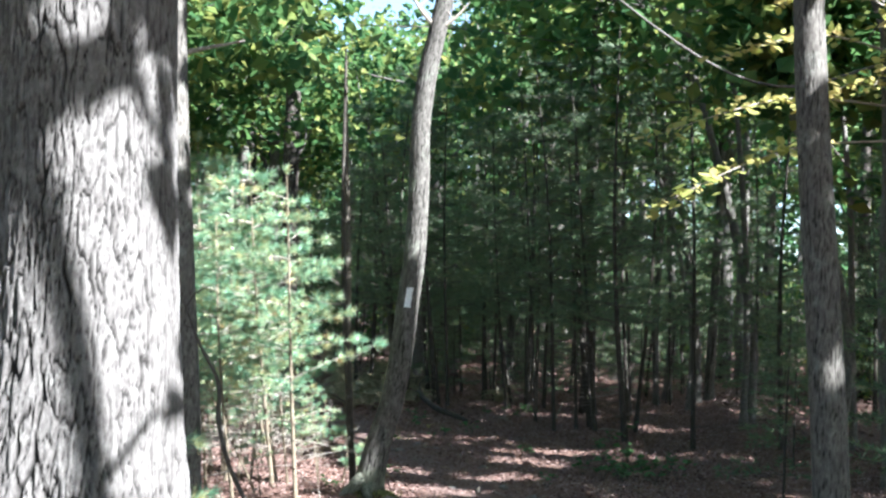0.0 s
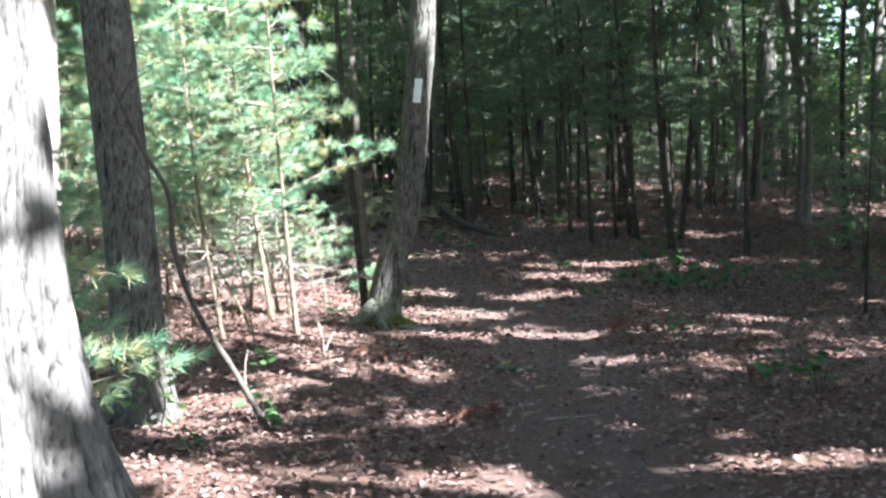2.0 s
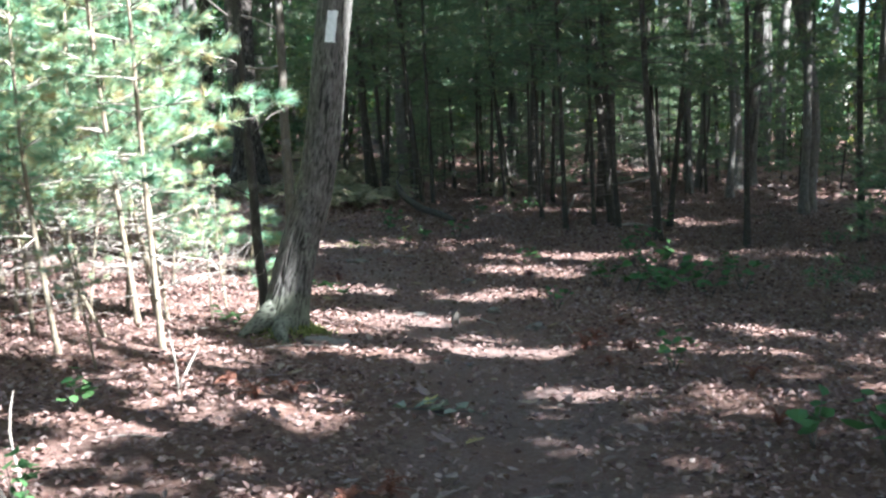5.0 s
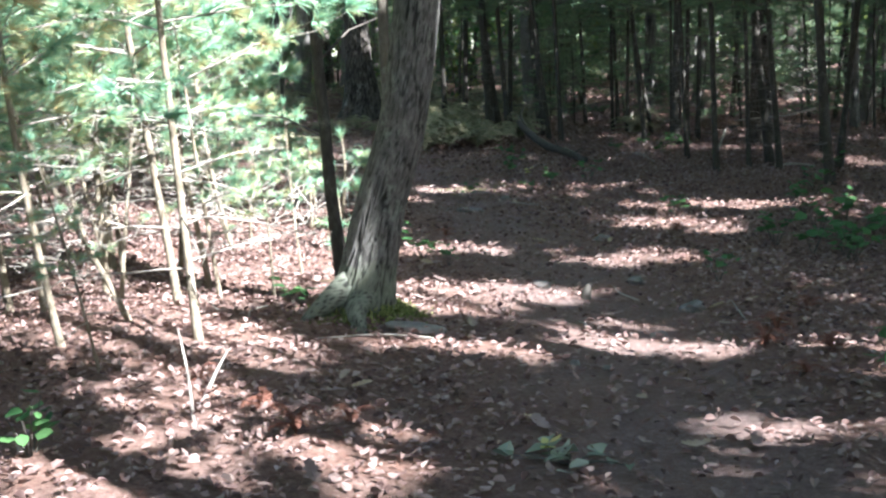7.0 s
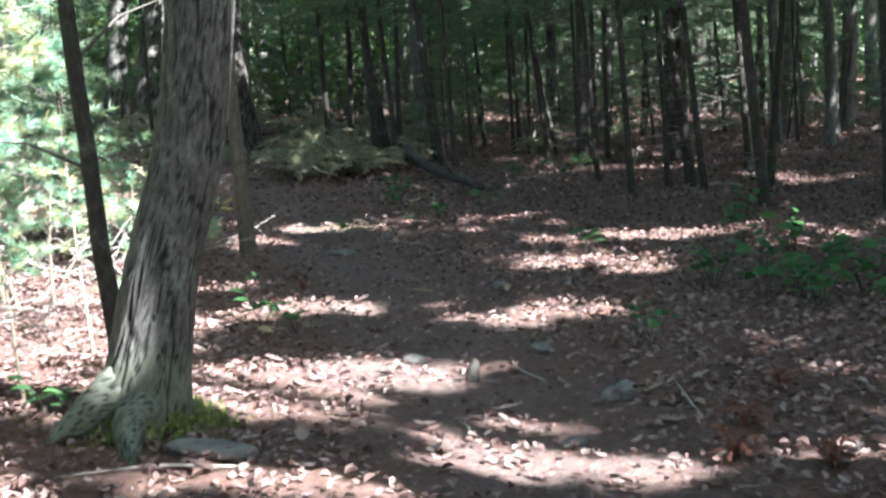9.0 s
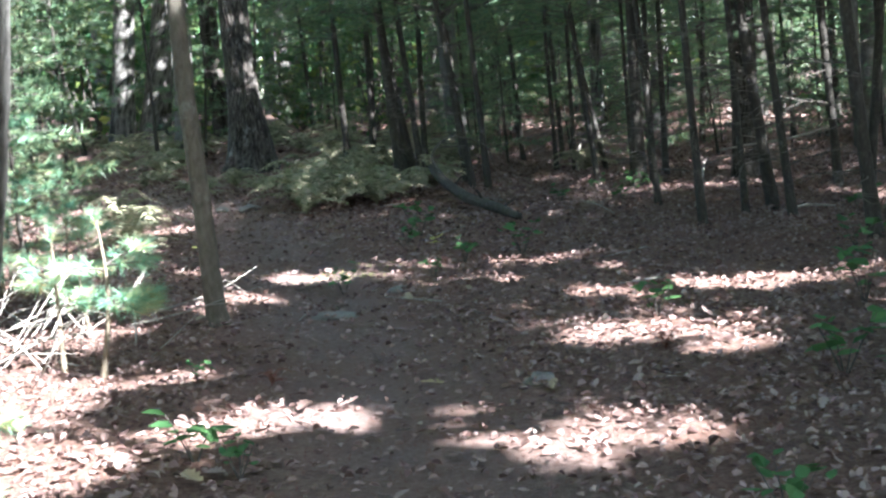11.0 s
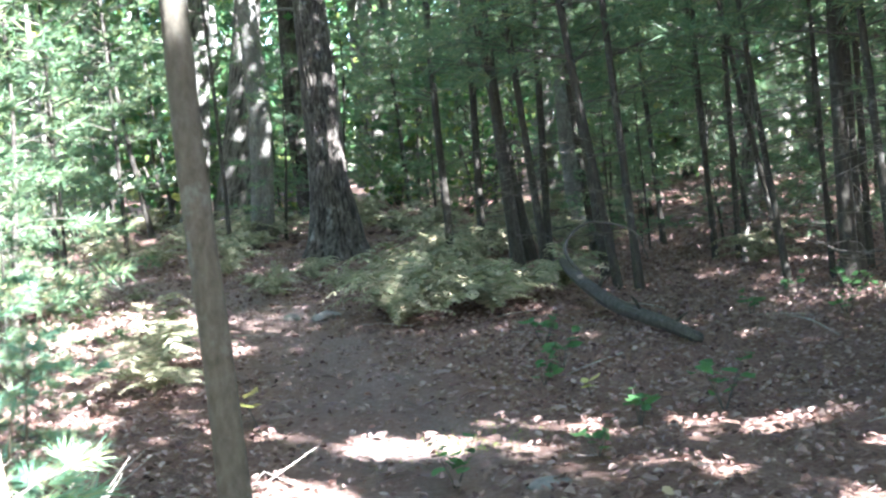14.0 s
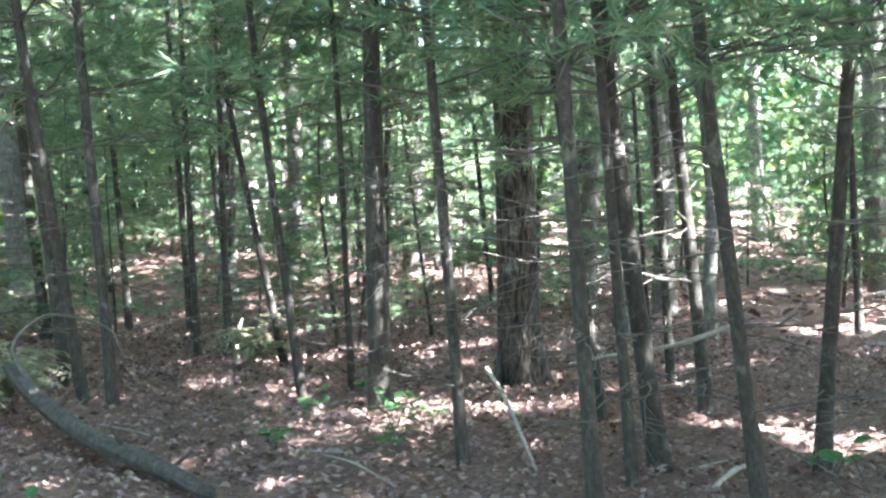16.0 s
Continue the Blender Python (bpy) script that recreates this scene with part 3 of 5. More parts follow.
# open patches of the canopy, given where their light meets level ground: x, y and half sizes
GAPS = [(-1.0, 5.4, 0.55, 0.75), (-1.6, 10.9, 0.9, 0.5), (-2.4, 11.4, 0.8, 0.6), (-1.7, 5.2, 0.8, 0.4), (-0.7, 5.0, 0.5, 0.25), (1.6, 7.0, 0.7, 0.3), (2.3, 6.6, 0.6, 0.25), (0.3, 8.5, 0.6, 0.25), (-0.2, 7.3, 0.5, 0.3), (4.2, 17.6, 0.6, 0.25), (3.2, 18.6, 0.8, 0.2), (2.6, 17.3, 0.5, 0.2), (3.9, 16.4, 0.5, 0.18), (-4.2, 27.1, 0.45, 0.35), (-3.1, 0.45, 0.75, 0.55), (-2.55, 0.0, 0.55, 0.45), (-2.3, 7.5, 1.3, 0.9), (-1.5, 8.6, 0.8, 0.6), (-1.5, 11.55, 0.9, 0.65), (-0.5, 10.6, 0.6, 0.38), (1.0, 10.1, 0.7, 0.36), (-1.95, 12.8, 0.7, 0.6), (-1.3, 4.4, 0.5, 0.4), (-1.1, 9.3, 0.5, 0.5), (1.9, 11.5, 0.5, 0.38),
        (-4.6, 1.3, 0.5, 0.42), (-1.6, 3.7, 0.65, 0.5), (-1.5, 1.3, 0.6, 0.4), (1.3, 2.1, 0.9, 0.4), (-0.35, 1.95, 0.8, 0.36), (-1.8, 2.1, 0.5, 0.4), (-1.4, 7.2, 0.9, 0.6), (-1.3, 6.0, 0.7, 0.35), (-0.45, 5.8, 0.4, 0.36), (0.7, 7.75, 0.5, 0.36), (-0.25, 8.1, 0.5, 0.4), (-0.25, 10.95, 0.6, 0.36),
        (1.5, 12.1, 0.7, 0.38), (-0.8, 7.85, 0.35, 0.32), (2.6, 9.6, 0.5, 0.3), (3.4, 12.6, 0.5, 0.3), (-3.4, 10.3, 3.0, 2.7), (-3.9, 0.9, 0.85, 0.65), (-5.2, 8.4, 1.0, 0.9), (-3.1, 2.4, 0.8, 0.6), (-2.2, 9.2, 0.9, 1.8), (-1.9, 4.3, 0.8, 0.45), (0.7, 7.1, 1.2, 0.36), (-0.1, 8.7, 0.6, 0.6), (-1.3, 6.7, 0.6, 0.25),
        (-0.25, 14.95, 0.75, 0.45), (-0.95, 14.2, 0.45, 0.42), (-2.1, 12.1, 0.9, 0.95), (2.2, 21.6, 0.8, 0.45), (2.4, 13.6, 1.5, 0.25), (1.4, 10.7, 1.2, 0.22), (4.7, 17.0, 0.7, 0.4), (1.4, 15.0, 0.9, 0.2), (0.1, 3.2, 1.0, 0.14), (2.0, 5.6, 0.6, 0.14), (-3.4, 24.0, 0.6, 0.5), (5.0, 30.0, 1.5, 1.5), (-2.7, 18.0, 0.6, 0.5)]


def broadleaf(name, rng, pts, radii, bark, crown_at, crown_r, n_leaves, size, label, leaf, cull=False, group="", limbs_n=7, ridge=0.0, seg=20, step=0.25, flare=0.03, seed=0):
    """A tall hardwood: trunk, limbs and a loose crown of leaf clumps."""
    root = thing(name, label, "tree", group)
    trunk_object("trunk", pts, radii, bark, root, seg, step, ridge, flare=flare, seed=seed)
    top = np.array(pts[-1], float)
    limbs, crown = Bag(), Bag()
    c = np.array(crown_at, float)
    spots = []
    for k in range(limbs_n):
        u = rng.uniform(0.45, 1.0)
        zz = np.array(pts)[:, 2]
        h = zz[0] + (zz[-1] - zz[0]) * u
        o = np.array([np.interp(h, zz, np.array(pts)[:, j]) for j in range(3)])
        e = c + unit(rng.normal(0, 1, 3)) * crown_r * rng.uniform(0.5, 0.9)
        m = (o + e) / 2 + rng.normal(0, 0.15, 3) * np.linalg.norm(e - o)
        P, R = smooth_line([o, m, e], [radii[-1] * 0.6, radii[-1] * 0.4, 0.01], 0.4)
        if cull and len(spots) and lit_gap(P).any():
            continue
        tube(limbs, P, R, 5)
        spots += list(P[len(P) // 3:])
    spots = np.array(spots)
    nc = max(8, n_leaves // 45)
    centres = spots[rng.randint(0, len(spots), nc)] + rng.normal(0, 0.3, (nc, 3)) * np.array(crown_r) * 0.8
    p = np.repeat(centres, 45, 0) + rng.normal(0, 1, (nc * 45, 3)) * np.array([0.42, 0.42, 0.16])
    # leaves are left out where the sun should come through
    if cull:
        p = p[~lit_gap(p)]
    p = p[p[:, 2] > 1.3]
    flakes(crown, rng, p, size)
    tagged(part("branchwork", limbs, bark, root, smooth=True), kind="stuff")
    tagged(part("crown", crown, leaf, root), kind="stuff")
    return root


rng = np.random.RandomState(21)
# big oak at the start of the walk
z0 = gz(-2.25, 0.0)
oak = thing("oak_tree", "massive old oak trunk with deeply furrowed grey bark", "tree")
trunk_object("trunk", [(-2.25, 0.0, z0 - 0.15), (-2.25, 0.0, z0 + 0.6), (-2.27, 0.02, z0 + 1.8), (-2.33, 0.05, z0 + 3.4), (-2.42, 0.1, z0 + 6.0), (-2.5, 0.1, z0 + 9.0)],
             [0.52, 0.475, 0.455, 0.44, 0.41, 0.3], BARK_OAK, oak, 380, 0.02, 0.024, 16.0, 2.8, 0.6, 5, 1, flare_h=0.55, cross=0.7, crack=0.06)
for h, a, L in ((6.2, 0.4, 2.4), (7.0, 2.7, 2.2), (7.8, 4.6, 2.6)):
    b = Bag()
    o = np.array([-2.44, 0.1, z0 + h])
    d = np.array([math.cos(a), math.sin(a), 0.6])
    P, R = smooth_line([o, o + d * 0.5 * L + [0, 0, 0.15], o + d * L], [0.13, 0.09, 0.03], 0.15)
    tube(b, P, R, 12)
    part("limb", b, BARK_OAK, oak, "", True)
# the grey tree that carries the painted blaze
zb = gz(-0.7, 7.9)
blazed = thing("blazed_tree", "leaning grey-barked tree with a white painted trail blaze", "tree")
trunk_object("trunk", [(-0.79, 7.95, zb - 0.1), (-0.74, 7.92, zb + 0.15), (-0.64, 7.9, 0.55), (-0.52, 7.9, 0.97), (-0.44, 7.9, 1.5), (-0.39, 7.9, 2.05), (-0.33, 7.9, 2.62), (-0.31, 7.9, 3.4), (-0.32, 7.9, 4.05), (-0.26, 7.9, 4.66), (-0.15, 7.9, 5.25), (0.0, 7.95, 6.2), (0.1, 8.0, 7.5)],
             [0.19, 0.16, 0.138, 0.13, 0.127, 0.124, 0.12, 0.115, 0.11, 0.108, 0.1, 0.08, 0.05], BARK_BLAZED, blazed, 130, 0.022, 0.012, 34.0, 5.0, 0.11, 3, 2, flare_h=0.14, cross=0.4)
# roots that run out into the litter
for pts2, r2 in (([(-0.8, 7.86, 0.13), (-0.9, 7.79, 0.05), (-0.97, 7.74, 0.0), (-1.06, 7.69, -0.06)], [0.09, 0.075, 0.055, 0.02]),
                 ([(-0.74, 7.82, 0.06), (-0.76, 7.7, 0.0), (-0.74, 7.6, -0.05), (-0.7, 7.48, -0.1)], [0.08, 0.06, 0.045, 0.02])):
    trunk_object("root", pts2, r2, BARK_BLAZED, blazed, 40, 0.015, 0.006, 40.0, 40.0, 0.0, 3, 6, wobble=0.15)
b = Bag()
for dx, dz, L in ((0.35, 0.25, 0), (-0.45, 0.5, 0)):
    o = np.array([-0.17, 7.87, 5.15])
    P, R = smooth_line([o, o + [dx * 0.5, -0.03, dz * 0.5], o + [dx, -0.05, dz * 1.3]], [0.03, 0.018, 0.006], 0.08)
    tube(b, P, R, 6)
    for u in (0.4, 0.7):
        q = P[int(len(P) * u)]
        tube(b, [q, q + [-dx * 0.3, 0, 0.12], q + [-dx * 0.5, 0.05, 0.3]], [0.01, 0.007, 0.002], 4)
tagged(part("branchwork", b, TWIG_PALE, blazed), kind="stuff")
b = Bag()
k = np.linspace(-0.27, 0.27, 7)
vs = []
for zi in np.linspace(2.02, 2.24, 9):
    cx = np.interp(zi, [2.05, 2.62], [-0.40, -0.33])
    for a in k * (1 + 0.06 * math.sin(zi * 60)):
        vs.append((cx + 0.006 + 0.134 * math.sin(a), 7.9 - 0.134 * math.cos(a), zi + 0.004 * math.sin(a * 20)))
b.add(vs, [(i * 7 + j, i * 7 + j + 1, (i + 1) * 7 + j + 1, (i + 1) * 7 + j) for i in range(8) for j in range(6)])
part("blaze", b, PAINT, blazed, "white painted rectangular trail blaze", True)
b = Bag()
mp = []
for _ in range(900):
    a, rr = rng.uniform(0, 6.28), abs(rng.normal(0.26, 0.08))
    x, y = -0.75 + rr * math.cos(a), 7.95 + rr * math.sin(a)
    mp.append((x, y, gz(x, y) + max(0, 0.36 - rr) * 0.45))
needles(b, rng, mp, np.tile([0, 0, 1.0], (len(mp), 1)), 5, 0.035, 0.012, 0.9)
tagged(part("moss", b, MOSS, blazed, "yellow-green moss round the root flare"), kind="stuff")
# slim dark stem behind it
slim = thing("slim_tree", "slim dark-barked tree behind the blazed trunk", "tree")
zs = gz(-0.93, 8.35)
trunk_object("trunk", [(-0.9, 8.38, zs - 0.05), (-0.93, 8.35, 0.22), (-0.97, 8.35, 0.55), (-1.0, 8.37, 0.95), (-1.05, 8.4, 1.5), (-1.15, 8.45, 3.0), (-1.2, 8.5, 5.0)],
             [0.05, 0.042, 0.038, 0.036, 0.034, 0.028, 0.012], BARK_SAPLING, slim, 16, 0.06, 0.003, 40, 3, 0.02, 4, 3)
for o, e in (((-0.99, 8.37, 0.9), (-1.45, 8.2, 1.05)), ((-1.03, 8.39, 1.35), (-0.7, 8.6, 1.6)), ((-1.1, 8.42, 2.2), (-1.6, 8.5, 2.5))):
    b = Bag()
    o, e = np.array(o), np.array(e)
    tube(b, [o, (o + e) / 2 + [0, 0, 0.05], e], [0.009, 0.006, 0.002], 5)
    part("limb", b, TWIG_DARK, slim, "thin dead limb", True)
# grey tree behind the oak, and the one across the trail
for nm, bx, by, lean, r, lab, sd in (("grey_tree", -2.25, 3.95, (-0.07, 0.05), 0.165, "straight grey-brown hardwood trunk beside the oak", 4),
                                     ("trailside_tree", 2.36, 2.2, (-0.045, 0.03), 0.125, "grey mottled hardwood trunk across the trail", 5)):
    t = thing(nm, lab, "tree")
    zz = gz(bx, by)
    hs = [-0.1, 0.15, 0.5, 1.2, 2.5, 4.0, 6.0, 9.0]
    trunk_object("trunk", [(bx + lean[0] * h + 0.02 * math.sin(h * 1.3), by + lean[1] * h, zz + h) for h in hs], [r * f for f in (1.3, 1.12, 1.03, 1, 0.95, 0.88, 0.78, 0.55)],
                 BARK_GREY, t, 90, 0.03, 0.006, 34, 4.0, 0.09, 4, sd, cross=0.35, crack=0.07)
    for h, a, L in ((5.2, 0.6, 1.6), (6.3, 2.9, 1.8), (7.2, 4.6, 1.5)):
        b = Bag()
        o = np.array([bx + lean[0] * h, by + lean[1] * h, zz + h])
        d = np.array([math.cos(a), math.sin(a), 0.7])
        P, R = smooth_line([o, o + d * 0.5 * L + [0, 0, 0.1], o + d * L], [0.05, 0.035, 0.01], 0.15)
        tube(b, P, R, 8)
        part("limb", b, BARK_GREY, t, "", True)
# trunk standing in full sun past the low pines
t = thing("sunlit_tree", "pale grey trunk standing in full sun", "tree")
zz = gz(-3.75, 7.2)
trunk_object("trunk", [(-3.75 + 0.01 * h, 7.2, zz + h) for h in (-0.1, 0.2, 1, 2.5, 5, 9)], [0.27, 0.22, 0.2, 0.19, 0.17, 0.1], BARK_PALE, t, 60, 0.05, 0.006, 24, 3, 0.08, 4, 12)
for h, a, L in ((4.2, 0.3, 1.5), (5.4, 2.6, 1.8), (6.6, 4.4, 1.6)):
    b = Bag()
    o = np.array([-3.72, 7.2, zz + h])
    d = np.array([math.cos(a), math.sin(a), 0.5])
    P, R = smooth_line([o, o + d * 0.5 * L + [0, 0, 0.12], o + d * L], [0.05, 0.035, 0.01], 0.15)
    tube(b, P, R, 8)
    part("limb", b, BARK_PALE, t, "", True)
# the smooth pole beside the trail
pole = thing("young_maple", "slender young maple with smooth tan bark", "tree")
zz = gz(-1.0, 13.2)
trunk_object("trunk", [(-1.0 + 0.03, 13.2, zz - 0.08), (-1.0, 13.2, zz + 0.1), (-1.03, 13.23, zz + 0.7), (-1.08, 13.28, zz + 1.5), (-1.12, 13.35, zz + 2.5), (-1.2, 13.45, zz + 4), (-1.3, 13.6, zz + 6)],
             [0.075, 0.062, 0.057, 0.054, 0.05, 0.04, 0.02], BARK_MAPLE, pole, 32, 0.05, 0.0015, 40, 3, 0.03, 4, 6, 0.06)
for pts2, r2 in (([(-1.11, 13.33, zz + 2.2), (-1.4, 13.2, zz + 2.16), (-1.8, 13.05, zz + 2.28), (-2.35, 12.9, zz + 2.45)], [0.014, 0.012, 0.009, 0.003]),
                 ([(-1.45, 13.2, zz + 2.18), (-1.7, 13.25, zz + 2.2), (-2.1, 13.3, zz + 2.18)], [0.009, 0.007, 0.002]),
                 ([(-1.75, 13.08, zz + 2.26), (-1.95, 13.0, zz + 2.12), (-2.0, 12.95, zz + 2.02)], [0.006, 0.004, 0.002]),
                 ([(-1.12, 13.36, zz + 2.6), (-1.5, 13.3, zz + 2.75), (-2.0, 13.2, zz + 2.7)], [0.012, 0.009, 0.003])):
    b = Bag()
    P, R = smooth_line(pts2, r2, 0.07)
    tube(b, P + rng.normal(0, 0.006, P.shape), R, 5)
    for q in P[2::2]:
        e = q + np.array([rng.uniform(-0.3, 0.05), rng.uniform(-0.15, 0.15), rng.uniform(-0.2, 0.12)])
        tube(b, [q, (q + e) / 2 + rng.normal(0, 0.02, 3) + [0, 0, -0.03], e, e + [-0.05, 0.02, 0.05]], [0.005, 0.004, 0.003, 0.0012], 4)
    part("limb", b, TWIG_PALE, pole, "bare grey dead limb", True)
# old pine with buttressed foot past the ferns
big = thing("old_pine", "old pine with furrowed dark bark and flared foot", "tree")
zz = gz(-2.68, 26.0)
trunk_object("trunk", [(-2.68, 26, zz - 0.2), (-2.68, 26, zz + 0.4), (-2.73, 26, zz + 1.2), (-2.78, 26, zz + 3), (-2.83, 26, zz + 6), (-2.83, 26, zz + 11)], [0.44, 0.36, 0.255, 0.22, 0.2, 0.14],
             BARK_PINE, big, 110, 0.05, 0.025, 14, 2.6, 0.36, 6, 7)
for h, a, L in ((2.6, 0.5, 0.7), (3.3, 2.6, 0.9), (4.1, 1.2, 1.1), (4.8, 3.6, 0.8), (5.4, 5.2, 1.2)):
    b = Bag()
    o = np.array([-2.79, 26, zz + h])
    d = np.array([math.cos(a), math.sin(a), 0.1])
    P, R = smooth_line([o, o + d * 0.5 * L + [0, 0, 0.05], o + d * L], [0.035, 0.022, 0.008], 0.1)
    tube(b, P, R, 6)
    part("limb", b, TWIG_DARK, big, "broken dead limb", True)
for nm, pts, r, lab, bk in (("leaning_tree", [(-6.0, 31, 0.55), (-5.85, 31, 2.0), (-5.65, 31, 4.0), (-5.3, 31, 8)], 0.22, "leaning pale grey trunk in dappled sun", BARK_GREY),
                            ("leaning_tree", [(-5.45, 31.3, 0.6), (-5.15, 31.3, 2.3), (-4.85, 31.3, 4.2), (-4.2, 31.3, 8.5)], 0.26, "leaning pale grey trunk in dappled sun", BARK_GREY)):
    t = thing(nm, lab, "tree", "leaning pair")
    trunk_object("trunk", pts, [r * 1.25, r, r * 0.9, r * 0.7], bk, t, 40, 0.1, 0.006, 14, 1.6, 0.1, 4, 8)
    for u, a in ((0.55, 0.6), (0.75, 2.8), (0.9, 4.4)):
        b = Bag()
        o = np.array(pts[2]) + (np.array(pts[3]) - np.array(pts[2])) * (u - 0.4) / 0.6
        d = np.array([math.cos(a), math.sin(a), 0.6])
        P, R = smooth_line([o, o + d * 0.8 + [0, 0, 0.1], o + d * 1.7], [0.06, 0.04, 0.012], 0.2)
        tube(b, P, R, 8)
        part("limb", b, bk, t, "", True)
# furrowed pine in the thicket
dark = thing("furrowed_pine", "straight dark pine trunk with shaggy furrowed bark", "tree")
zz = gz(3.75, 19.5)
trunk_object("trunk", [(3.75, 19.5, zz - 0.1), (3.73, 19.5, zz + 0.3), (3.72, 19.5, zz + 1.5), (3.7, 19.5, zz + 4), (3.7, 19.5, zz + 9)], [0.19, 0.155, 0.14, 0.13, 0.1], BARK_PINE, dark, 90, 0.035, 0.018, 24, 2.6, 0.07, 5, 9)

for h, a, L in ((1.7, 3.4, 0.8), (2.2, 0.4, 0.9), (2.7, 4.4, 1.1), (3.2, 5.6, 0.9), (3.6, 2.4, 1.0)):
    b = Bag()
    o = np.array([3.71, 19.5, zz + h])
    d = np.array([math.cos(a), math.sin(a), -0.12])
    P, R = smooth_line([o, o + d * 0.5 * L + [0, 0, 0.06], o + d * L], [0.016, 0.011, 0.003], 0.1)
    tube(b, P, R, 5)
    part("limb", b, TWIG_DARK, dark, "thin dead limb", True)
# hardwoods further off
FAR = [(2.85, 26.0, 0.1, BARK_GREY, 0.0), (5.15, 36.0, 0.2, BARK_PALE, -0.02), (-4.35, 33.0, 0.2, BARK_PINE, -0.02), (5.6, 21.5, 0.065, BARK_GREY, 0.0), (7.5, 24, 0.11, BARK_GREY, 0.02), (6.2, 29, 0.14, BARK_PINE, -0.01),
       (9.5, 30, 0.2, BARK_GREY, 0.0), (12, 26, 0.18, BARK_PINE, 0.0), (1.2, 34, 0.18, BARK_GREY, 0.02), (-1.5, 38, 0.2, BARK_GREY, 0.0), (-9, 35, 0.2, BARK_GREY, 0.02), (-8, 20, 0.17, BARK_GREY, -0.03),
       (-6.5, 14, 0.15, BARK_GREY, 0.0), (-10, 27, 0.2, BARK_PINE, 0.0), (8, 39, 0.22, BARK_GREY, 0.0), (13, 37, 0.2, BARK_GREY, 0.0), (3.4, 44, 0.2, BARK_GREY, 0.0), (-4.8, 45, 0.22, BARK_GREY, 0.0),
       (16, 31, 0.2, BARK_GREY, 0.0), (18, 22, 0.2, BARK_GREY, 0.0), (11, 19, 0.15, BARK_GREY, 0.0), (9.2, 14.5, 0.16, BARK_PINE, 0.02), (7.2, 9.5, 0.14, BARK_GREY, -0.03), (-6, 6, 0.18, BARK_PINE, 0.0), (-12, 16, 0.2, BARK_GREY, 0.0)]
for i, (x, y, r, bk, lx) in enumerate(FAR):
    zz = gz(x, y)
    H = rng.uniform(11, 14)
    pts = [(x + lx * h + 0.05 * math.sin(h + i), y, zz + h) for h in (-0.15, 0.3, 2, 5, 8, H - 2)]
    broadleaf("hardwood_tree", rng, pts, [r * 1.3, r * 1.05, r, r * 0.85, r * 0.65, r * 0.35], bk, (x + lx * 8, y, zz + H * 0.62), np.array([2.6, 2.6, 4.0]), 1700, 0.2,
              "tall hardwood with green and yellowing leaves", LEAF_GREEN, True, "background hardwoods", 10, 0.004, 20, 0.2, 0.05, i)
# added hardwoods round the walker, mostly out of view; their crowns shade the trail
i = 0
for cx in np.arange(-13, 22, 4.4):
    for cy in np.arange(-21, 48, 4.4):
        x, y = cx + rng.uniform(-1.2, 1.2), cy + rng.uniform(-1.2, 1.2)
        H = rng.uniform(10, 13.5)
        r = rng.uniform(0.1, 0.2)
        # stems keep off the trail; the crowns reach over it
        tx = x
        if -4.6 < x < 5.6 and -9 < y < 24:
            tx = -5.2 - rng.uniform(0, 1.5) if x < -1 else 6.0 + rng.uniform(0, 1.5)
            r *= 0.55
        zz = gz(tx, y)
        k = (x - tx) * 0.5
        pts = [(tx + k * max(0, h - 3) / 10 + 0.06 * math.sin(h + i), y, zz + h) for h in (-0.15, 0.3, 2, 5, H - 2)]
        broadleaf("canopy_tree", np.random.RandomState(1000 + i), pts, [r * 1.3, r * 1.05, r, r * 0.8, r * 0.4], BARK_GREY, (x, y, zz + H * 0.74), np.array([2.9, 2.9, 2.3]), ((1500 if y < 21 else 1000) if x > 1.5 and y < 40 else 2300 if x < -3 else 1500 if 17 < y < 35 else 700) if y > 13.5 else 4200 if x > 5 and y > 5 else 3800 if x > 8.5 and y > -4 else 3600 if x > 2.5 and y > -8 else 1600, 0.36 if y < 6 or x > 9 else 0.3,
                  "tall green hardwood added to shade the trail", LEAF_GREEN, True, "canopy hardwoods", 9, 0.0, 12, 0.5, 0.05, 40 + i)
        i += 1

# two added hardwoods, their crowns placed to shade the young maple and old pine
for x, y, tx, ty, n, k in ((6.25, 7.5, 7.4, 7.2, 3000, 1.0), (3.6, 21.2, 6.2, 21.0, 3600, 0.5)):
    zz = gz(tx, ty)
    pts = [(tx + (x - tx) * max(0, h - 3) / 7, ty + (y - ty) * max(0, h - 3) / 7, zz + h) for h in (-0.15, 0.3, 2, 5, 9)]
    broadleaf("canopy_tree", np.random.RandomState(n), pts, [0.14 * k, 0.12 * k, 0.11 * k, 0.09 * k, 0.05 * k], BARK_GREY, (x, y, zz + 9.0), np.array([2.2, 2.2, 1.6]), n, 0.3,
              "tall green hardwood added to shade the trail", LEAF_GREEN, True, "canopy hardwoods", 9, 0.0, 12, 0.5, 0.05, n)

# unseen straight stem placed so its shadow crosses the trail to the blazed tree
t = thing("canopy_tree", "tall straight unseen hardwood shading the blazed tree", "tree", "canopy hardwoods")
trunk_object("trunk", [(5.75, 2.95, gz(5.75, 2.95) + h) for h in (-0.2, 0.3, 2, 5, 8, 9.3)], [0.26, 0.21, 0.2, 0.19, 0.18, 0.12], BARK_GREY, t, 24, 0.2, 0.004, 14, 2, 0.08, 4, 77)

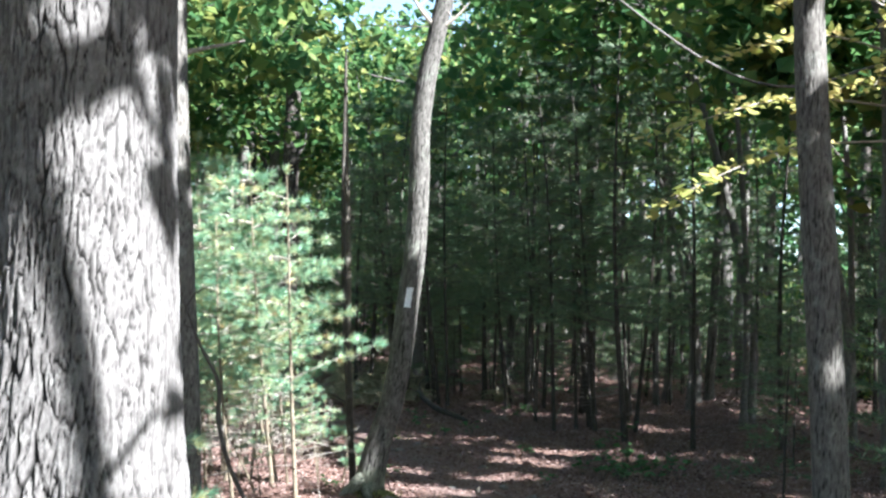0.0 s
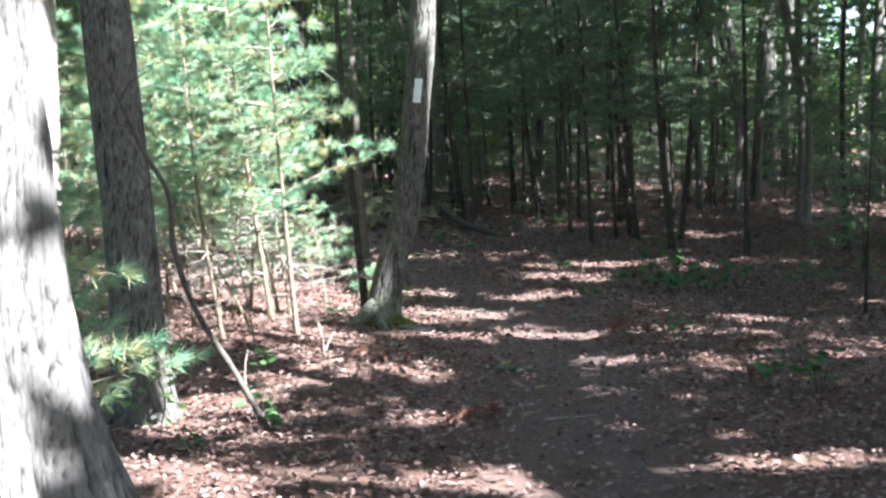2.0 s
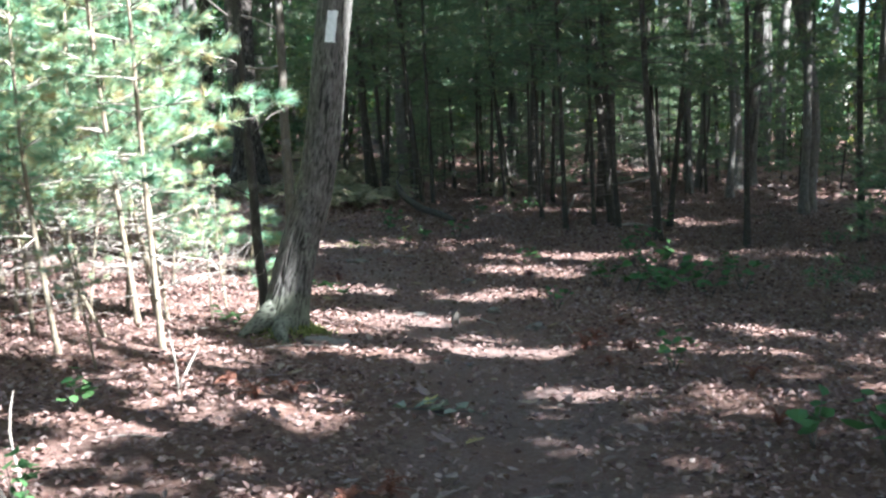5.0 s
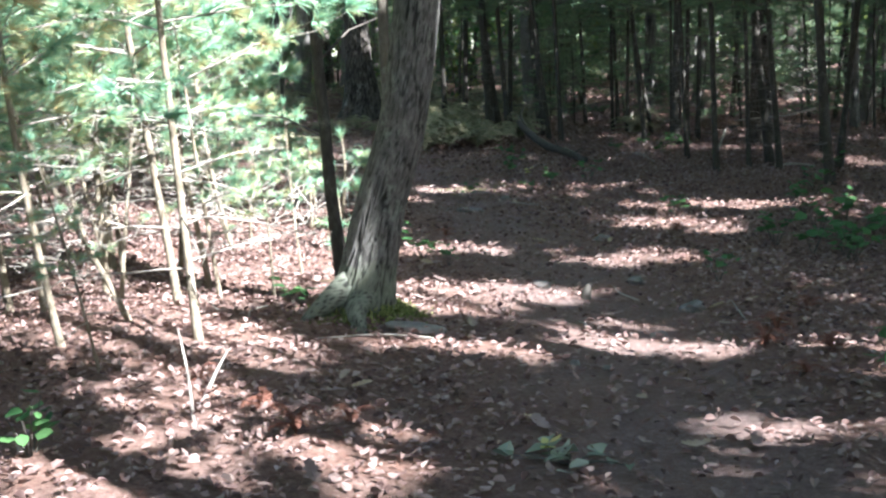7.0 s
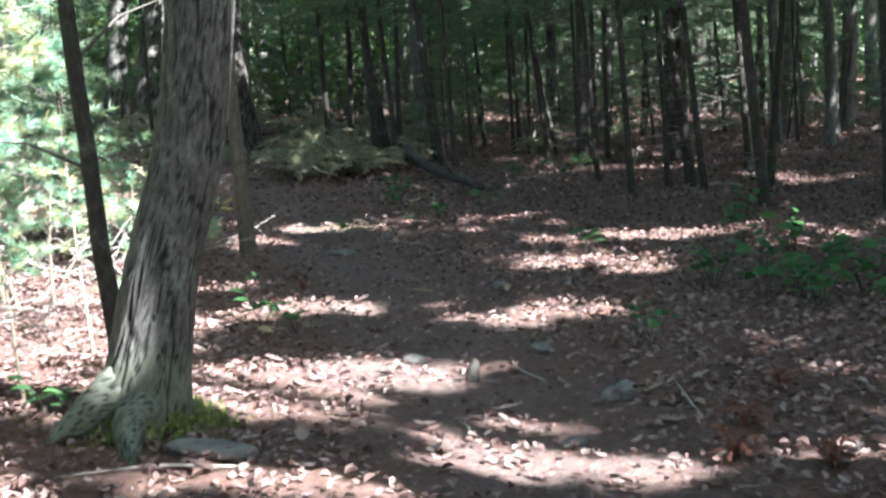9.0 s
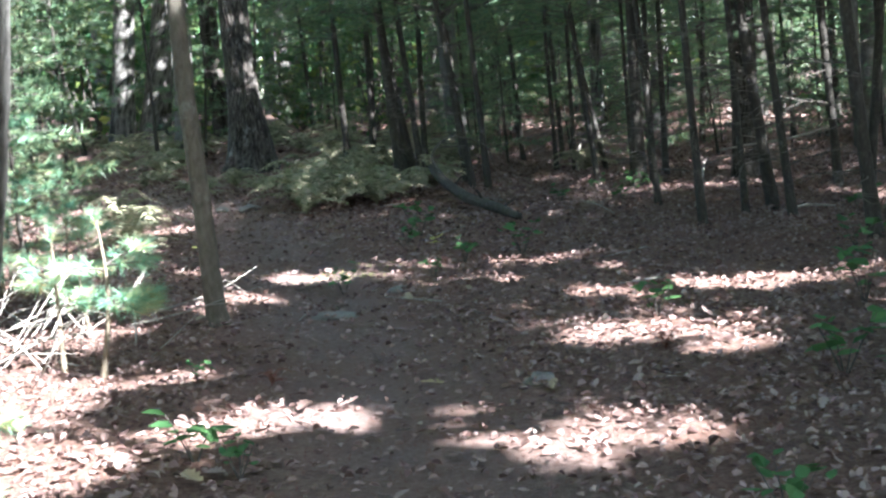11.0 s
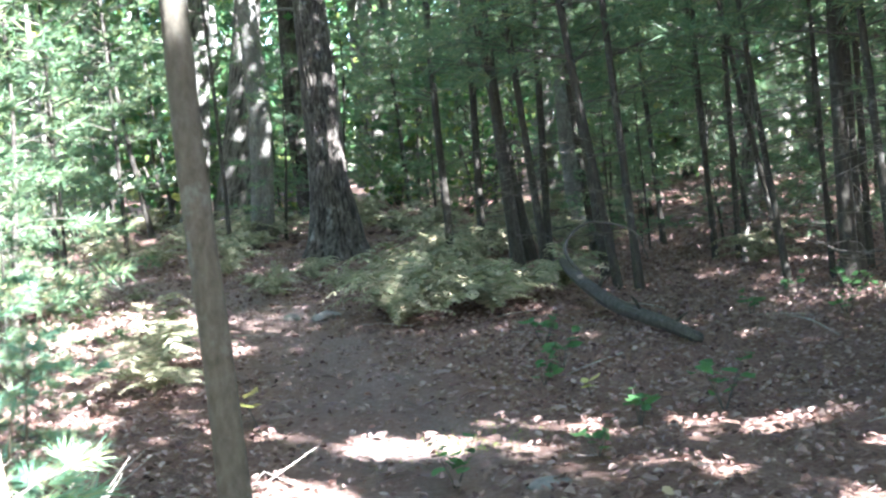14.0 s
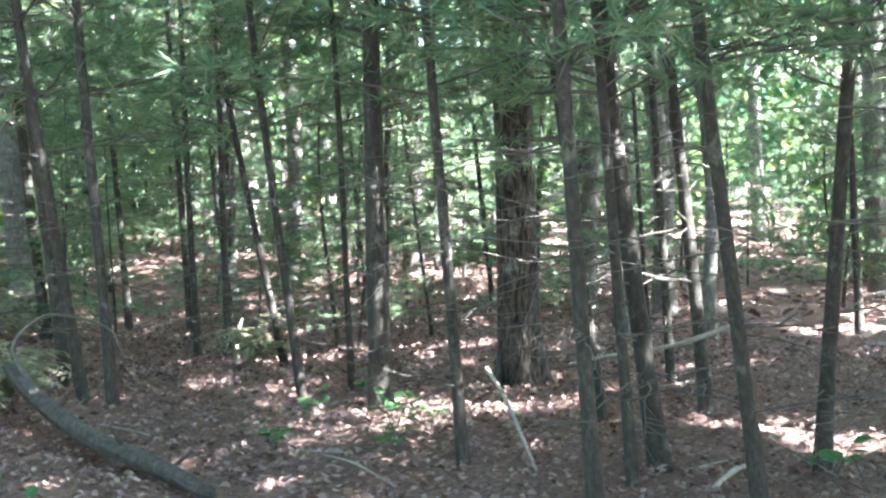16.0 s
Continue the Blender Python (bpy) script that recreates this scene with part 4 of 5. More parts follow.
# an unseen slim stem, added to throw its shadow on the oak
t = thing("canopy_tree", "slim crooked unseen stem shading the oak", "tree", "canopy hardwoods")
trunk_object("trunk", [(1.9, -3.5, gz(1.9, -3.5) - 0.1), (1.9, -3.5, 2.5), (1.84, -3.52, 5.0), (1.79, -3.53, 5.8), (1.69, -3.54, 6.4), (1.55, -3.54, 7.2), (1.5, -3.5, 8.5)], [0.085, 0.07, 0.06, 0.055, 0.05, 0.04, 0.015], BARK_GREY, t, 16, 0.15, 0.003, 14, 2, 0.04, 4, 78)
for o, e in (((1.82, -3.52, 5.3), (2.3, -3.2, 5.9)), ((1.78, -3.53, 5.9), (1.3, -3.3, 6.1)), ((1.66, -3.54, 6.6), (2.1, -3.8, 7.2))):
    b = Bag()
    o, e = np.array(o), np.array(e)
    tube(b, [o, (o + e) / 2 + [0, 0, 0.08], e], [0.025, 0.018, 0.006], 6)
    part("limb", b, BARK_GREY, t, "", True)

# far woods that close the view
rng = np.random.RandomState(33)
shrubs = []
for k in range(4):
    root = thing("understory_shrub", "leafy green understory shrub", "shrub", "understory shrubs")
    stems, crown = Bag(), Bag()
    tips = []
    for _ in range(9):
        a, L = rng.uniform(0, 6.28), rng.uniform(1.2, 2.8)
        e = np.array([math.cos(a) * L * 0.45, math.sin(a) * L * 0.45, L])
        P, R = smooth_line([(0, 0, -0.05), e * 0.5 + rng.normal(0, 0.08, 3), e], [0.018, 0.012, 0.003], 0.3)
        tube(stems, P, R, 4)
        tips += list(P[1:])
    tips = np.array(tips)
    p = np.repeat(tips[rng.randint(0, len(tips), 50)] + rng.normal(0, 0.2, (50, 3)), 13, 0) + rng.normal(0, 1, (650, 3)) * [0.22, 0.22, 0.1]
    p[:, 2] = np.maximum(p[:, 2], 0.1)
    flakes(crown, rng, p, 0.15)
    tagged(part("stem", stems, TWIG_DARK, root), kind="stuff")
    tagged(part("crown", crown, LEAF_GREEN, root), kind="stuff")
    shrubs.append(root)
count = 0
while count < 85:
    a, rr = rng.uniform(-0.75, 1.1), rng.uniform(20, 46)
    x, y = rr * math.sin(a), 8 + rr * math.cos(a)
    if abs(x - path_x(y)) < 1.5 or (y < 28 and x < 5):
        continue
    m = plant(x, y, rng.uniform(0, 360), (0, 0), rng.uniform(0.7, 1.5))
    if count < 4:
        shrubs[count].matrix_basis = m
    else:
        copy_thing(shrubs[count % 4], m)
    count += 1
# the distance: one belt of woods
b, lv = Bag(), []
for k in range(300):
    a, rr = rng.uniform(-0.9, 1.2) if k % 3 else rng.uniform(0, 6.283), rng.uniform(46, 85)
    x, y = rr * math.sin(a), 8 + rr * math.cos(a)
    H = rng.uniform(10, 17)
    zz = gz(x, y)
    tube(b, [(x, y, zz - 0.2), (x + rng.normal(0, 0.2), y, zz + H * 0.5), (x + rng.normal(0, 0.4), y, zz + H)], [rng.uniform(0.12, 0.28), 0.12, 0.04], 6)
    n = 24
    c = np.array([x, y, zz]) + rng.normal(0, 1, (n, 3)) * [2.0, 2.0, 0] + np.stack([np.zeros(n), np.zeros(n), rng.uniform(0.8, H, n)], 1)
    lv.append(np.repeat(c, 20, 0) + rng.normal(0, 1, (n * 20, 3)) * [0.8, 0.8, 0.35])
woods = thing("far_woods", "far dense green woods behind the trees", "woods", kind="stuff")
tagged(part("trunk_mass", b, BARK_GREY, woods), kind="stuff")
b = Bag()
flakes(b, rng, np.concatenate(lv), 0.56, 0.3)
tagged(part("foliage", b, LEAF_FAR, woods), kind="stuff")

# ---- undergrowth ----
rng = np.random.RandomState(44)


def fern(rng, fronds=11, length=0.6, label="tan and green hay-scented fern clump", group="fern bed", mat=FERN):
    root = thing("fern", label, "fern", group)
    for k in range(fronds):
        b = Bag()
        a = rng.uniform(0, 6.283)
        L = length * rng.uniform(0.6, 1.15)
        arch = rng.uniform(0.4, 1.15)
        u = np.linspace(0, 1, 25)
        out = np.array([math.cos(a), math.sin(a), 0])
        bend = rng.uniform(-0.25, 0.25)
        side = np.array([-math.sin(a), math.cos(a), 0])
        pts = out * (L * (0.2 * u + 0.8 * u ** 1.7) * 0.75)[:, None] + side * (bend * L * u ** 2)[:, None] + np.array([0, 0, 1.0]) * (L * arch * (1.75 * u - 1.35 * u ** 2.1))[:, None]
        tube(b, pts, np.linspace(0.004, 0.001, 25), 3)
        for i in range(4, 25):
            w = 0.17 * L * math.sin(math.pi * (0.12 + 0.86 * (1 - u[i]))) ** 0.8 * (1.15 - 0.5 * u[i]) * rng.uniform(0.7, 1.15)
            d = unit(pts[i] - pts[i - 1])
            for sgn in (-1, 1):
                tip = pts[i] + side * sgn * w + d * w * 0.35 - np.array([0, 0, rng.uniform(-0.1, 0.7) * w])
                m1 = pts[i] + (tip - pts[i]) * 0.45 + d * 0.02 * L
                m2 = pts[i] + (tip - pts[i]) * 0.45 - d * 0.02 * L
                b.add([pts[i], m2, tip, m1], [(0, 1, 2, 3)])
        part("frond", b, mat, root)
    return root


ferns = [fern(rng, 18 + 2 * k, 0.5 + 0.05 * k) for k in range(4)]
FERNS = [(-1.0, 18.4, 1.2), (-0.7, 18.9, 1.3), (-0.45, 19.3, 1.2), (-1.15, 19.0, 1.15), (-0.9, 19.5, 1.2), (-0.3, 18.7, 1.0), (-2.5, 17.2, 0.9), (-2.3, 16.4, 0.8), (-2.9, 18.4, 0.9), (-0.05, 19.4, 0.9), (0.3, 19.9, 0.8), (2.1, 21.0, 0.8)]
while len(FERNS) < 120:
    x, y = rng.uniform(-8, 1.5), rng.uniform(19, 32)
    if abs(x - path_x(y)) > 0.55 and x < 0.9 + 0.1 * (y - 19) and not (-3.5 < x < -1.5 and 21.0 < y < 26.5):
        FERNS.append((x, y, rng.uniform(0.6, 1.0)))
while len(FERNS) < 134:
    x, y = rng.uniform(-4.2, -1.7), rng.uniform(21, 25)
    if abs(x - path_x(y)) > 0.45:
        FERNS.append((x, y, rng.uniform(0.4, 0.55)))
for i, (x, y, s) in enumerate(FERNS):
    m = plant(x, y, rng.uniform(0, 360), (0, 0), s)
    if i < 4:
        ferns[i].matrix_basis = m
    else:
        copy_thing(ferns[i % 4], m)


# withered rust-red sprays on the litter
rusty = [fern(rng, 7 + 3 * k, 0.17, "withered rust-red fern spray on the litter", "withered sprays", RUST) for k in range(2)]
for i, (x, y, s) in enumerate([(1.45, 7.51, 1.0), (-0.74, 5.47, 1.0), (1.37, 6.52, 0.8), (1.32, 7.16, 1.0), (-0.21, 3.39, 1.0), (-0.9, 5.7, 0.9), (-0.55, 5.6, 0.8), (-0.05, 3.6, 0.9), (-0.35, 3.2, 0.8), (1.6, 7.0, 0.8), (1.75, 8.1, 0.9), (-1.3, 6.3, 0.8), (2.1, 5.9, 0.9), (1.9, 4.8, 0.9), (-0.45, 11.6, 0.8), (1.5, 11.7, 0.8)]):
    m = plant(x, y, 77 * i, (0, 0), s)
    if i < 2:
        rusty[i].matrix_basis = m
    else:
        copy_thing(rusty[i % 2], m)


def seedling(rng, n, h, size, label, leaf, name="seedling"):
    root = thing(name, label, "seedling", "green seedlings")
    st, lf = Bag(), Bag()
    p = []
    for _ in range(n):
        a, L = rng.uniform(0, 6.28), h * rng.uniform(0.5, 1.1)
        e = np.array([math.cos(a) * L * 0.5, math.sin(a) * L * 0.5, L])
        tube(st, [(0, 0, -0.02), e * 0.5, e], [0.004, 0.003, 0.0015], 4)
        p += [e, e * 0.85 + rng.normal(0, 0.02, 3), e * 0.7 + rng.normal(0, 0.03, 3)]
    leaves(lf, rng, p, size, 0.7, 0.15, 0.75)
    tagged(part("stem", st, TWIG_DARK, root), kind="stuff")
    tagged(part("foliage", lf, leaf, root), kind="stuff")
    return root


seeds = [seedling(rng, 5 + k, 0.16 + 0.05 * k, 0.085, "small bright green seedling on the litter", LEAF_SEEDLING) for k in range(3)]
SEEDS = [(2.39, 10.67, 1.3), (2.55, 10.3, 1.2), (2.46, 9.81, 1.1), (2.75, 10.9, 1.3), (2.95, 10.5, 1.2), (2.74, 12.49, 1.2), (3.05, 12.2, 1.1), (2.2, 11.1, 1.1), (3.3, 10.2, 1.2), (2.85, 9.7, 1.0), (0.32, 14.43, 0.6), (2.24, 17.79, 0.8), (1.94, 18.38, 0.7), (2.43, 18.87, 0.8), (-0.81, 11.67, 0.45), (-0.55, 10.2, 0.85), (-0.35, 10.0, 0.6), (-1.5, 3.6, 0.8), (-1.35, 3.2, 0.65), (-1.75, 2.7, 0.7), (2.6, 11.4, 1.1), (3.1, 11.6, 1.0), (2.62, 10.7, 0.9), (1.0, 15.3, 1.0), (0.55, 15.0, 0.9), (2.06, 17.2, 0.7), (2.37, 17.6, 0.6), (3.9, 16.2, 0.9), (0.1, 17.2, 0.9), (3.4, 11.2, 1.1),
         (1.9, 4.3, 1.0), (2.1, 3.9, 1.2), (1.4, 9.0, 0.7), (-1.15, 8.05, 0.7), (-0.3, 14.2, 0.8), (1.6, 12.6, 0.8), (0.2, 16.4, 0.9), (0.1, 16.0, 0.7), (3.2, 14.0, 1.0), (1.5, 17.5, 0.8), (-1.6, 5.1, 0.8), (1.7, 6.2, 0.9)]
for i, (x, y, s) in enumerate(SEEDS):
    m = plant(x, y, rng.uniform(0, 360), (0, 0), s)
    if i < 3:
        seeds[i].matrix_basis = m
    else:
        copy_thing(seeds[i % 3], m)
# a vine that sprouts against the grey tree
vine = thing("vine", "pale green vine sprouting up the grey trunk", "vine")
st, lf, lp = Bag(), Bag(), []
for dx, top in ((0.0, 0.62), (0.09, 0.4), (-0.12, 0.3)):
    zz = gz(-2.1 + dx, 3.62)
    P, rr = smooth_line([(-2.1 + dx, 3.62, zz - 0.03), (-2.06 + dx, 3.64, zz + 0.3 * top), (-2.12 + dx, 3.66, zz + 0.65 * top), (-2.08 + 0.6 * dx, 3.68, zz + top)], [0.006, 0.005, 0.004, 0.002], 0.05)
    tube(st, P, rr, 5)
    lp += [q + rng.normal(0, 0.02, 3) for q in P[2:]]
leaves(lf, rng, lp, 0.075, 0.5, 0.15, 0.75)
tagged(part("stem", st, TWIG_DARK, vine), kind="stuff")
tagged(part("foliage", lf, LEAF_YOUNG, vine), kind="stuff")
# a limp grey-green plant in the trail
limp = thing("withered_plant", "limp grey-green plant lying in the trail", "plant")
lf, st, lp = Bag(), Bag(), []
for k in range(16):
    a, q = rng.uniform(0, 6.28), rng.uniform(0.04, 0.2)
    p = np.array(g3(0.26 + 1.3 * q * math.cos(a), 5.25 + q * math.sin(a), 0.02 + rng.uniform(0, 0.03)))
    lp.append(p)
    tube(st, [g3(0.26, 5.25, 0.005), (np.array(g3(0.26, 5.25, 0.03)) + p) / 2, p], [0.003, 0.003, 0.002], 4)
leaves(lf, rng, lp, 0.12, 0.75, 0.25, 0.6)
tagged(part("stem", st, TWIG_DARK, limp), kind="stuff")
tagged(part("foliage", lf, LEAF_LIMP, limp), kind="stuff")
yl = seedling(rng, 2, 0.3, 0.13, "yellow-green maple seedling beside the trail", LEAF_YELLOW, "maple_seedling")
yl.matrix_basis = plant(-1.4, 15.35, 40)
copy_thing(yl, plant(0.35, 15.6, 100, (0, 0), 0.6))
copy_thing(yl, plant(0.2, 5.3, 100, (0, 0), 0.4))


def stick(name, pts, radii, label, mat, category="branch", seg=7, twigs=(), group=""):
    root = thing(name, label, category, group)
    b = Bag()
    P, R = smooth_line(pts, radii, 0.06)
    tube(b, P, R * (1 + 0.1 * np.sin(np.arange(len(P)) * 1.7)), seg)
    part("stem", b, mat, root, smooth=True)
    for pts2, r2 in twigs:
        b2 = Bag()
        P, R = smooth_line(pts2, r2, 0.06)
        tube(b2, P, R, 5)
        part("twig", b2, mat, root, smooth=True)
    return root


# the fallen log at the edge of the thicket
log = thing("fallen_log", "fallen grey weathered log on the leaf litter", "log")
trunk_object("trunk", [g3(0.28, 19.25, 0.3), g3(0.38, 18.8, 0.24), g3(0.62, 18.1, 0.14), g3(0.9, 17.3, 0.07), g3(1.07, 16.87, 0.05), g3(1.09, 16.83, 0.045)], [0.036, 0.05, 0.052, 0.047, 0.034, 0.004], WOOD_DEAD, log, 36, 0.04, 0.008, 45, 3, 0, 4, 3, 0.25)
b = Bag()
P, R = smooth_line([g3(0.4, 18.85, 0.25), g3(0.3, 19.0, 0.45), g3(0.5, 19.1, 0.62), g3(0.85, 19.1, 0.5), g3(0.95, 19.0, 0.3)], [0.02, 0.013, 0.01, 0.008, 0.005], 0.06)
tube(b, P, R, 8)
part("fork", b, TWIG_DARK, log, smooth=True)
for x, y, h, dx, dy, dz, r in ((0.5, 18.45, 0.2, 0.1, 0.05, 0.12, 0.016), (0.78, 17.65, 0.12, -0.07, -0.06, 0.13, 0.013), (0.95, 17.2, 0.08, 0.1, 0.06, 0.06, 0.012)):
    b = Bag()
    o = np.array(g3(x, y, h))
    tube(b, [o, o + [dx * 0.6, dy * 0.6, dz * 0.7], o + [dx, dy, dz]], [r, r * 0.8, r * 0.45], 6)
    part("stub", b, WOOD_DEAD, log, "broken branch stub", True)
# hooked dead stem before the grey tree
stick("bent_stem", [g3(-1.38, 3.2, 0), (-1.6, 3.3, 0.33), (-1.8, 3.3, 0.67), (-1.92, 3.3, 1.04), (-1.94, 3.3, 1.35), (-2.09, 3.3, 1.63), (-2.23, 3.3, 1.96), (-2.4, 3.3, 2.3)], [0.02, 0.018, 0.017, 0.018, 0.016, 0.012, 0.009, 0.005],
      "crooked dark dead stem leaning by the trunk", TWIG_DARK, "stem", 7,
      [([(-2.23, 3.3, 1.98), (-2.3, 3.25, 2.12), (-2.6, 3.2, 2.2)], [0.008, 0.006, 0.002]), ([(-2.2, 3.3, 1.9), (-2.15, 3.3, 2.0), (-2.0, 3.25, 2.08)], [0.007, 0.005, 0.002]), ([(-2.15, 3.3, 1.75), (-2.4, 3.3, 1.8), (-2.65, 3.2, 1.78)], [0.006, 0.004, 0.002])])
stick("dead_branch", [(2.9, 16.95, 0.6), (3.2, 17.0, 0.63), (3.55, 17.0, 0.66), (3.9, 17.02, 0.74)], [0.008, 0.01, 0.013, 0.016], "pale dead branch caught between saplings", TWIG_PALE, seg=6,
      twigs=[([(3.3, 17.0, 0.64), (3.2, 16.95, 0.7), (3.05, 16.9, 0.72)], [0.006, 0.004, 0.002])])
stick("dead_branch", [g3(3.05, 18.45, 0.25), (2.9, 17.8, gz(2.9, 17.8) + 0.16), g3(2.62, 16.75, 0.02)], [0.012, 0.012, 0.008], "pale fallen branch on the leaf litter", TWIG_PALE, seg=6)
stick("dead_branch", [g3(3.25, 16.2, 0.02), g3(3.5, 16.4, 0.06), g3(3.85, 16.75, 0.03)], [0.012, 0.014, 0.008], "pale fallen branch on the leaf litter", TWIG_PALE, seg=6)
stick("lit_stub", [g3(2.05, 21.3, -0.05), g3(2.05, 21.3, 0.2), g3(2.1, 21.3, 0.38)], [0.03, 0.022, 0.012], "short pale broken stub catching sun", TWIG_PALE, "stub", 7)
stick("twig_sprig", [g3(-1.18, 5.7, -0.02), g3(-1.2, 5.72, 0.16), g3(-1.24, 5.75, 0.34)], [0.008, 0.006, 0.003], "thin bare upright twig", TWIG_PALE, "twig", 5)
stick("twig_sprig", [g3(-1.22, 6.05, -0.02), g3(-1.17, 6.07, 0.1), g3(-1.12, 6.1, 0.2)], [0.01, 0.008, 0.005], "thin bare upright twig", TWIG_PALE, "twig", 5)
stick("twig_sprig", [g3(-1.55, 3.9, -0.02), g3(-1.6, 3.9, 0.25), g3(-1.58, 3.9, 0.42)], [0.008, 0.006, 0.003], "thin bare upright twig", TWIG_PALE, "twig", 5)
stick("trail_peg", [g3(0.54, 8.7, -0.03), g3(0.545, 8.7, 0.05), g3(0.56, 8.7, 0.1)], [0.035, 0.03, 0.012], "short dark broken stub in the trail", TWIG_DARK, "stub", 8)
for k in range(26):
    x, y = rng.uniform(-2.8, 4.5), rng.uniform(3, 19)
    a, L = rng.uniform(0, 6.28), rng.uniform(0.2, 0.7)
    stick("fallen_twig", [g3(x, y, 0.012), g3(x + 0.5 * L * math.cos(a) + rng.normal(0, 0.02), y + 0.5 * L * math.sin(a), 0.025), g3(x + L * math.cos(a), y + L * math.sin(a), 0.012)],
          [0.006, 0.006, 0.003], "fallen grey twig on the litter", TWIG_PALE, "twig", 5, group="fallen twigs")


brush = thing("brush_pile", "tangle of bleached dead twigs by the pines", "brush")
for k in range(46):
    b = Bag()
    x, y = -2.1 + rng.normal(0, 0.38), 12.75 + rng.normal(0, 0.45)
    a, L = rng.uniform(0, 6.28), rng.uniform(0.35, 0.95)
    h0, h1 = rng.uniform(0, 0.12), rng.uniform(0.05, 0.6)
    o, e = np.array(g3(x, y, h0)), np.array(g3(x + math.cos(a) * L, y + math.sin(a) * L, h1))
    P, R = smooth_line([o, (o + e) / 2 + rng.normal(0, 0.06, 3), e], [rng.uniform(0.004, 0.008), 0.004, 0.0015], 0.12)
    tube(b, P, R, 4)
    q = P[len(P) // 2]
    tube(b, [q, q + (e - o) * 0.2 + rng.normal(0, 0.06, 3), q + (e - o) * 0.35 + rng.normal(0, 0.09, 3)], [0.004, 0.003, 0.0015], 3)
    part("twig", b, TWIG_PALE, brush, "", True)
b = Bag()
mp = [(x, y, gz(x, y)) for x, y in zip(-0.3 + rng.normal(0, 0.22, 500), 14.95 + rng.normal(0, 0.14, 500))]
needles(b, rng, mp, np.tile([0, 0, 1.0], (len(mp), 1)), 4, 0.03, 0.008, 0.9)
tagged(new("moss_patch", mesh_of("moss_patch", b, MOSS)), "thin yellow-green moss on the trail", "moss", kind="stuff")


def stone(x, y, sx, sy, sz, seed, label, mat=STONE, name="stone"):
    bm = bmesh.new()
    bmesh.ops.create_icosphere(bm, subdivisions=3, radius=1)
    for v in bm.verts:
        n = noise.noise(v.co * 1.3 + Vector((seed * 7.1, 0, 0))) * 0.35 + noise.noise(v.co * 3.5 + Vector((0, seed, 0))) * 0.1
        v.co *= 1 + n
        v.co = Vector((v.co.x * sx, v.co.y * sy, v.co.z * sz))
    me = bpy.data.meshes.new(name)
    bm.to_mesh(me)
    me.materials.append(mat)
    me.polygons.foreach_set("use_smooth", [True] * len(me.polygons))
    ob = new(name, me)
    ob.matrix_basis = pose(x, y, gz(x, y) + sz * 0.25, 0, 0, seed * 47)
    return tagged(ob, label, "stone", "trail stones")


for i, (x, y, sx, sy, sz) in enumerate([(1.13, 8.2, 0.1, 0.06, 0.04), (0.37, 6.9, 0.035, 0.028, 0.022), (0.52, 6.8, 0.03, 0.024, 0.02), (0.3, 9.2, 0.06, 0.05, 0.03), (0.85, 7.55, 0.07, 0.045, 0.022), (0.9, 9.2, 0.06, 0.05, 0.03),
                                        (-0.3, 13.5, 0.18, 0.12, 0.03), (0.84, 11.15, 0.07, 0.05, 0.04), (-1.7, 19.3, 0.16, 0.08, 0.05), (-2.05, 19.5, 0.12, 0.07, 0.05), (-0.45, 7.55, 0.2, 0.07, 0.03), (0.1, 14.1, 0.1, 0.07, 0.03)]):
    stone(x, y, sx, sy, sz, i + 1, "pale flat stone set in the trail" if sz < 0.045 else "rounded grey stone on the trail")

# beech branch with yellow leaves over the trail
beech = thing("beech_branch_tree", "slim beech with drooping sprays of yellow leaves", "tree")
zz = gz(3.6, 3.6)
trunk_object("trunk", [(3.6, 3.6, zz - 0.1), (3.55, 3.6, zz + 1.5), (3.45, 3.5, zz + 3.2), (3.3, 3.5, zz + 5.0), (3.3, 3.5, zz + 7.5)], [0.06, 0.05, 0.045, 0.035, 0.015], BARK_GREY, beech, 20, 0.12, 0, 10, 1, 0.02, 4, 5)
br, lf, lp = Bag(), Bag(), []
for tip, st in (((1.2, 3.0, 2.75), 3.75), ((1.2, 3.0, 3.3), 4.0), ((1.75, 3.1, 3.95), 4.4), ((2.3, 2.9, 3.5), 4.1), ((2.9, 3.0, 3.75), 4.3), ((2.2, 3.2, 4.4), 4.7), ((1.3, 3.3, 4.5), 5.0), ((3.2, 2.7, 3.2), 3.9), ((2.9, 2.8, 4.2), 4.8), ((2.4, 3.0, 4.9), 5.2)):
    o = np.array([3.42, 3.5, zz + st - 0.3])
    e = np.array(tip)
    P, R = smooth_line([o, (o + e) / 2 + [0, 0, 0.18], e], [0.012, 0.008, 0.002], 0.07)
    tube(br, P, R, 5)
    for q in P[len(P) // 3:]:
        lp += [q + rng.normal(0, 1, 3) * [0.05, 0.06, 0.025] for _ in range(4)]
leaves(lf, rng, lp, 0.105, 0.6, 0.12, 0.6)
tagged(part("branchwork", br, TWIG_PALE, beech), kind="stuff")
tagged(part("foliage", lf, LEAF_YELLOW, beech), kind="stuff")

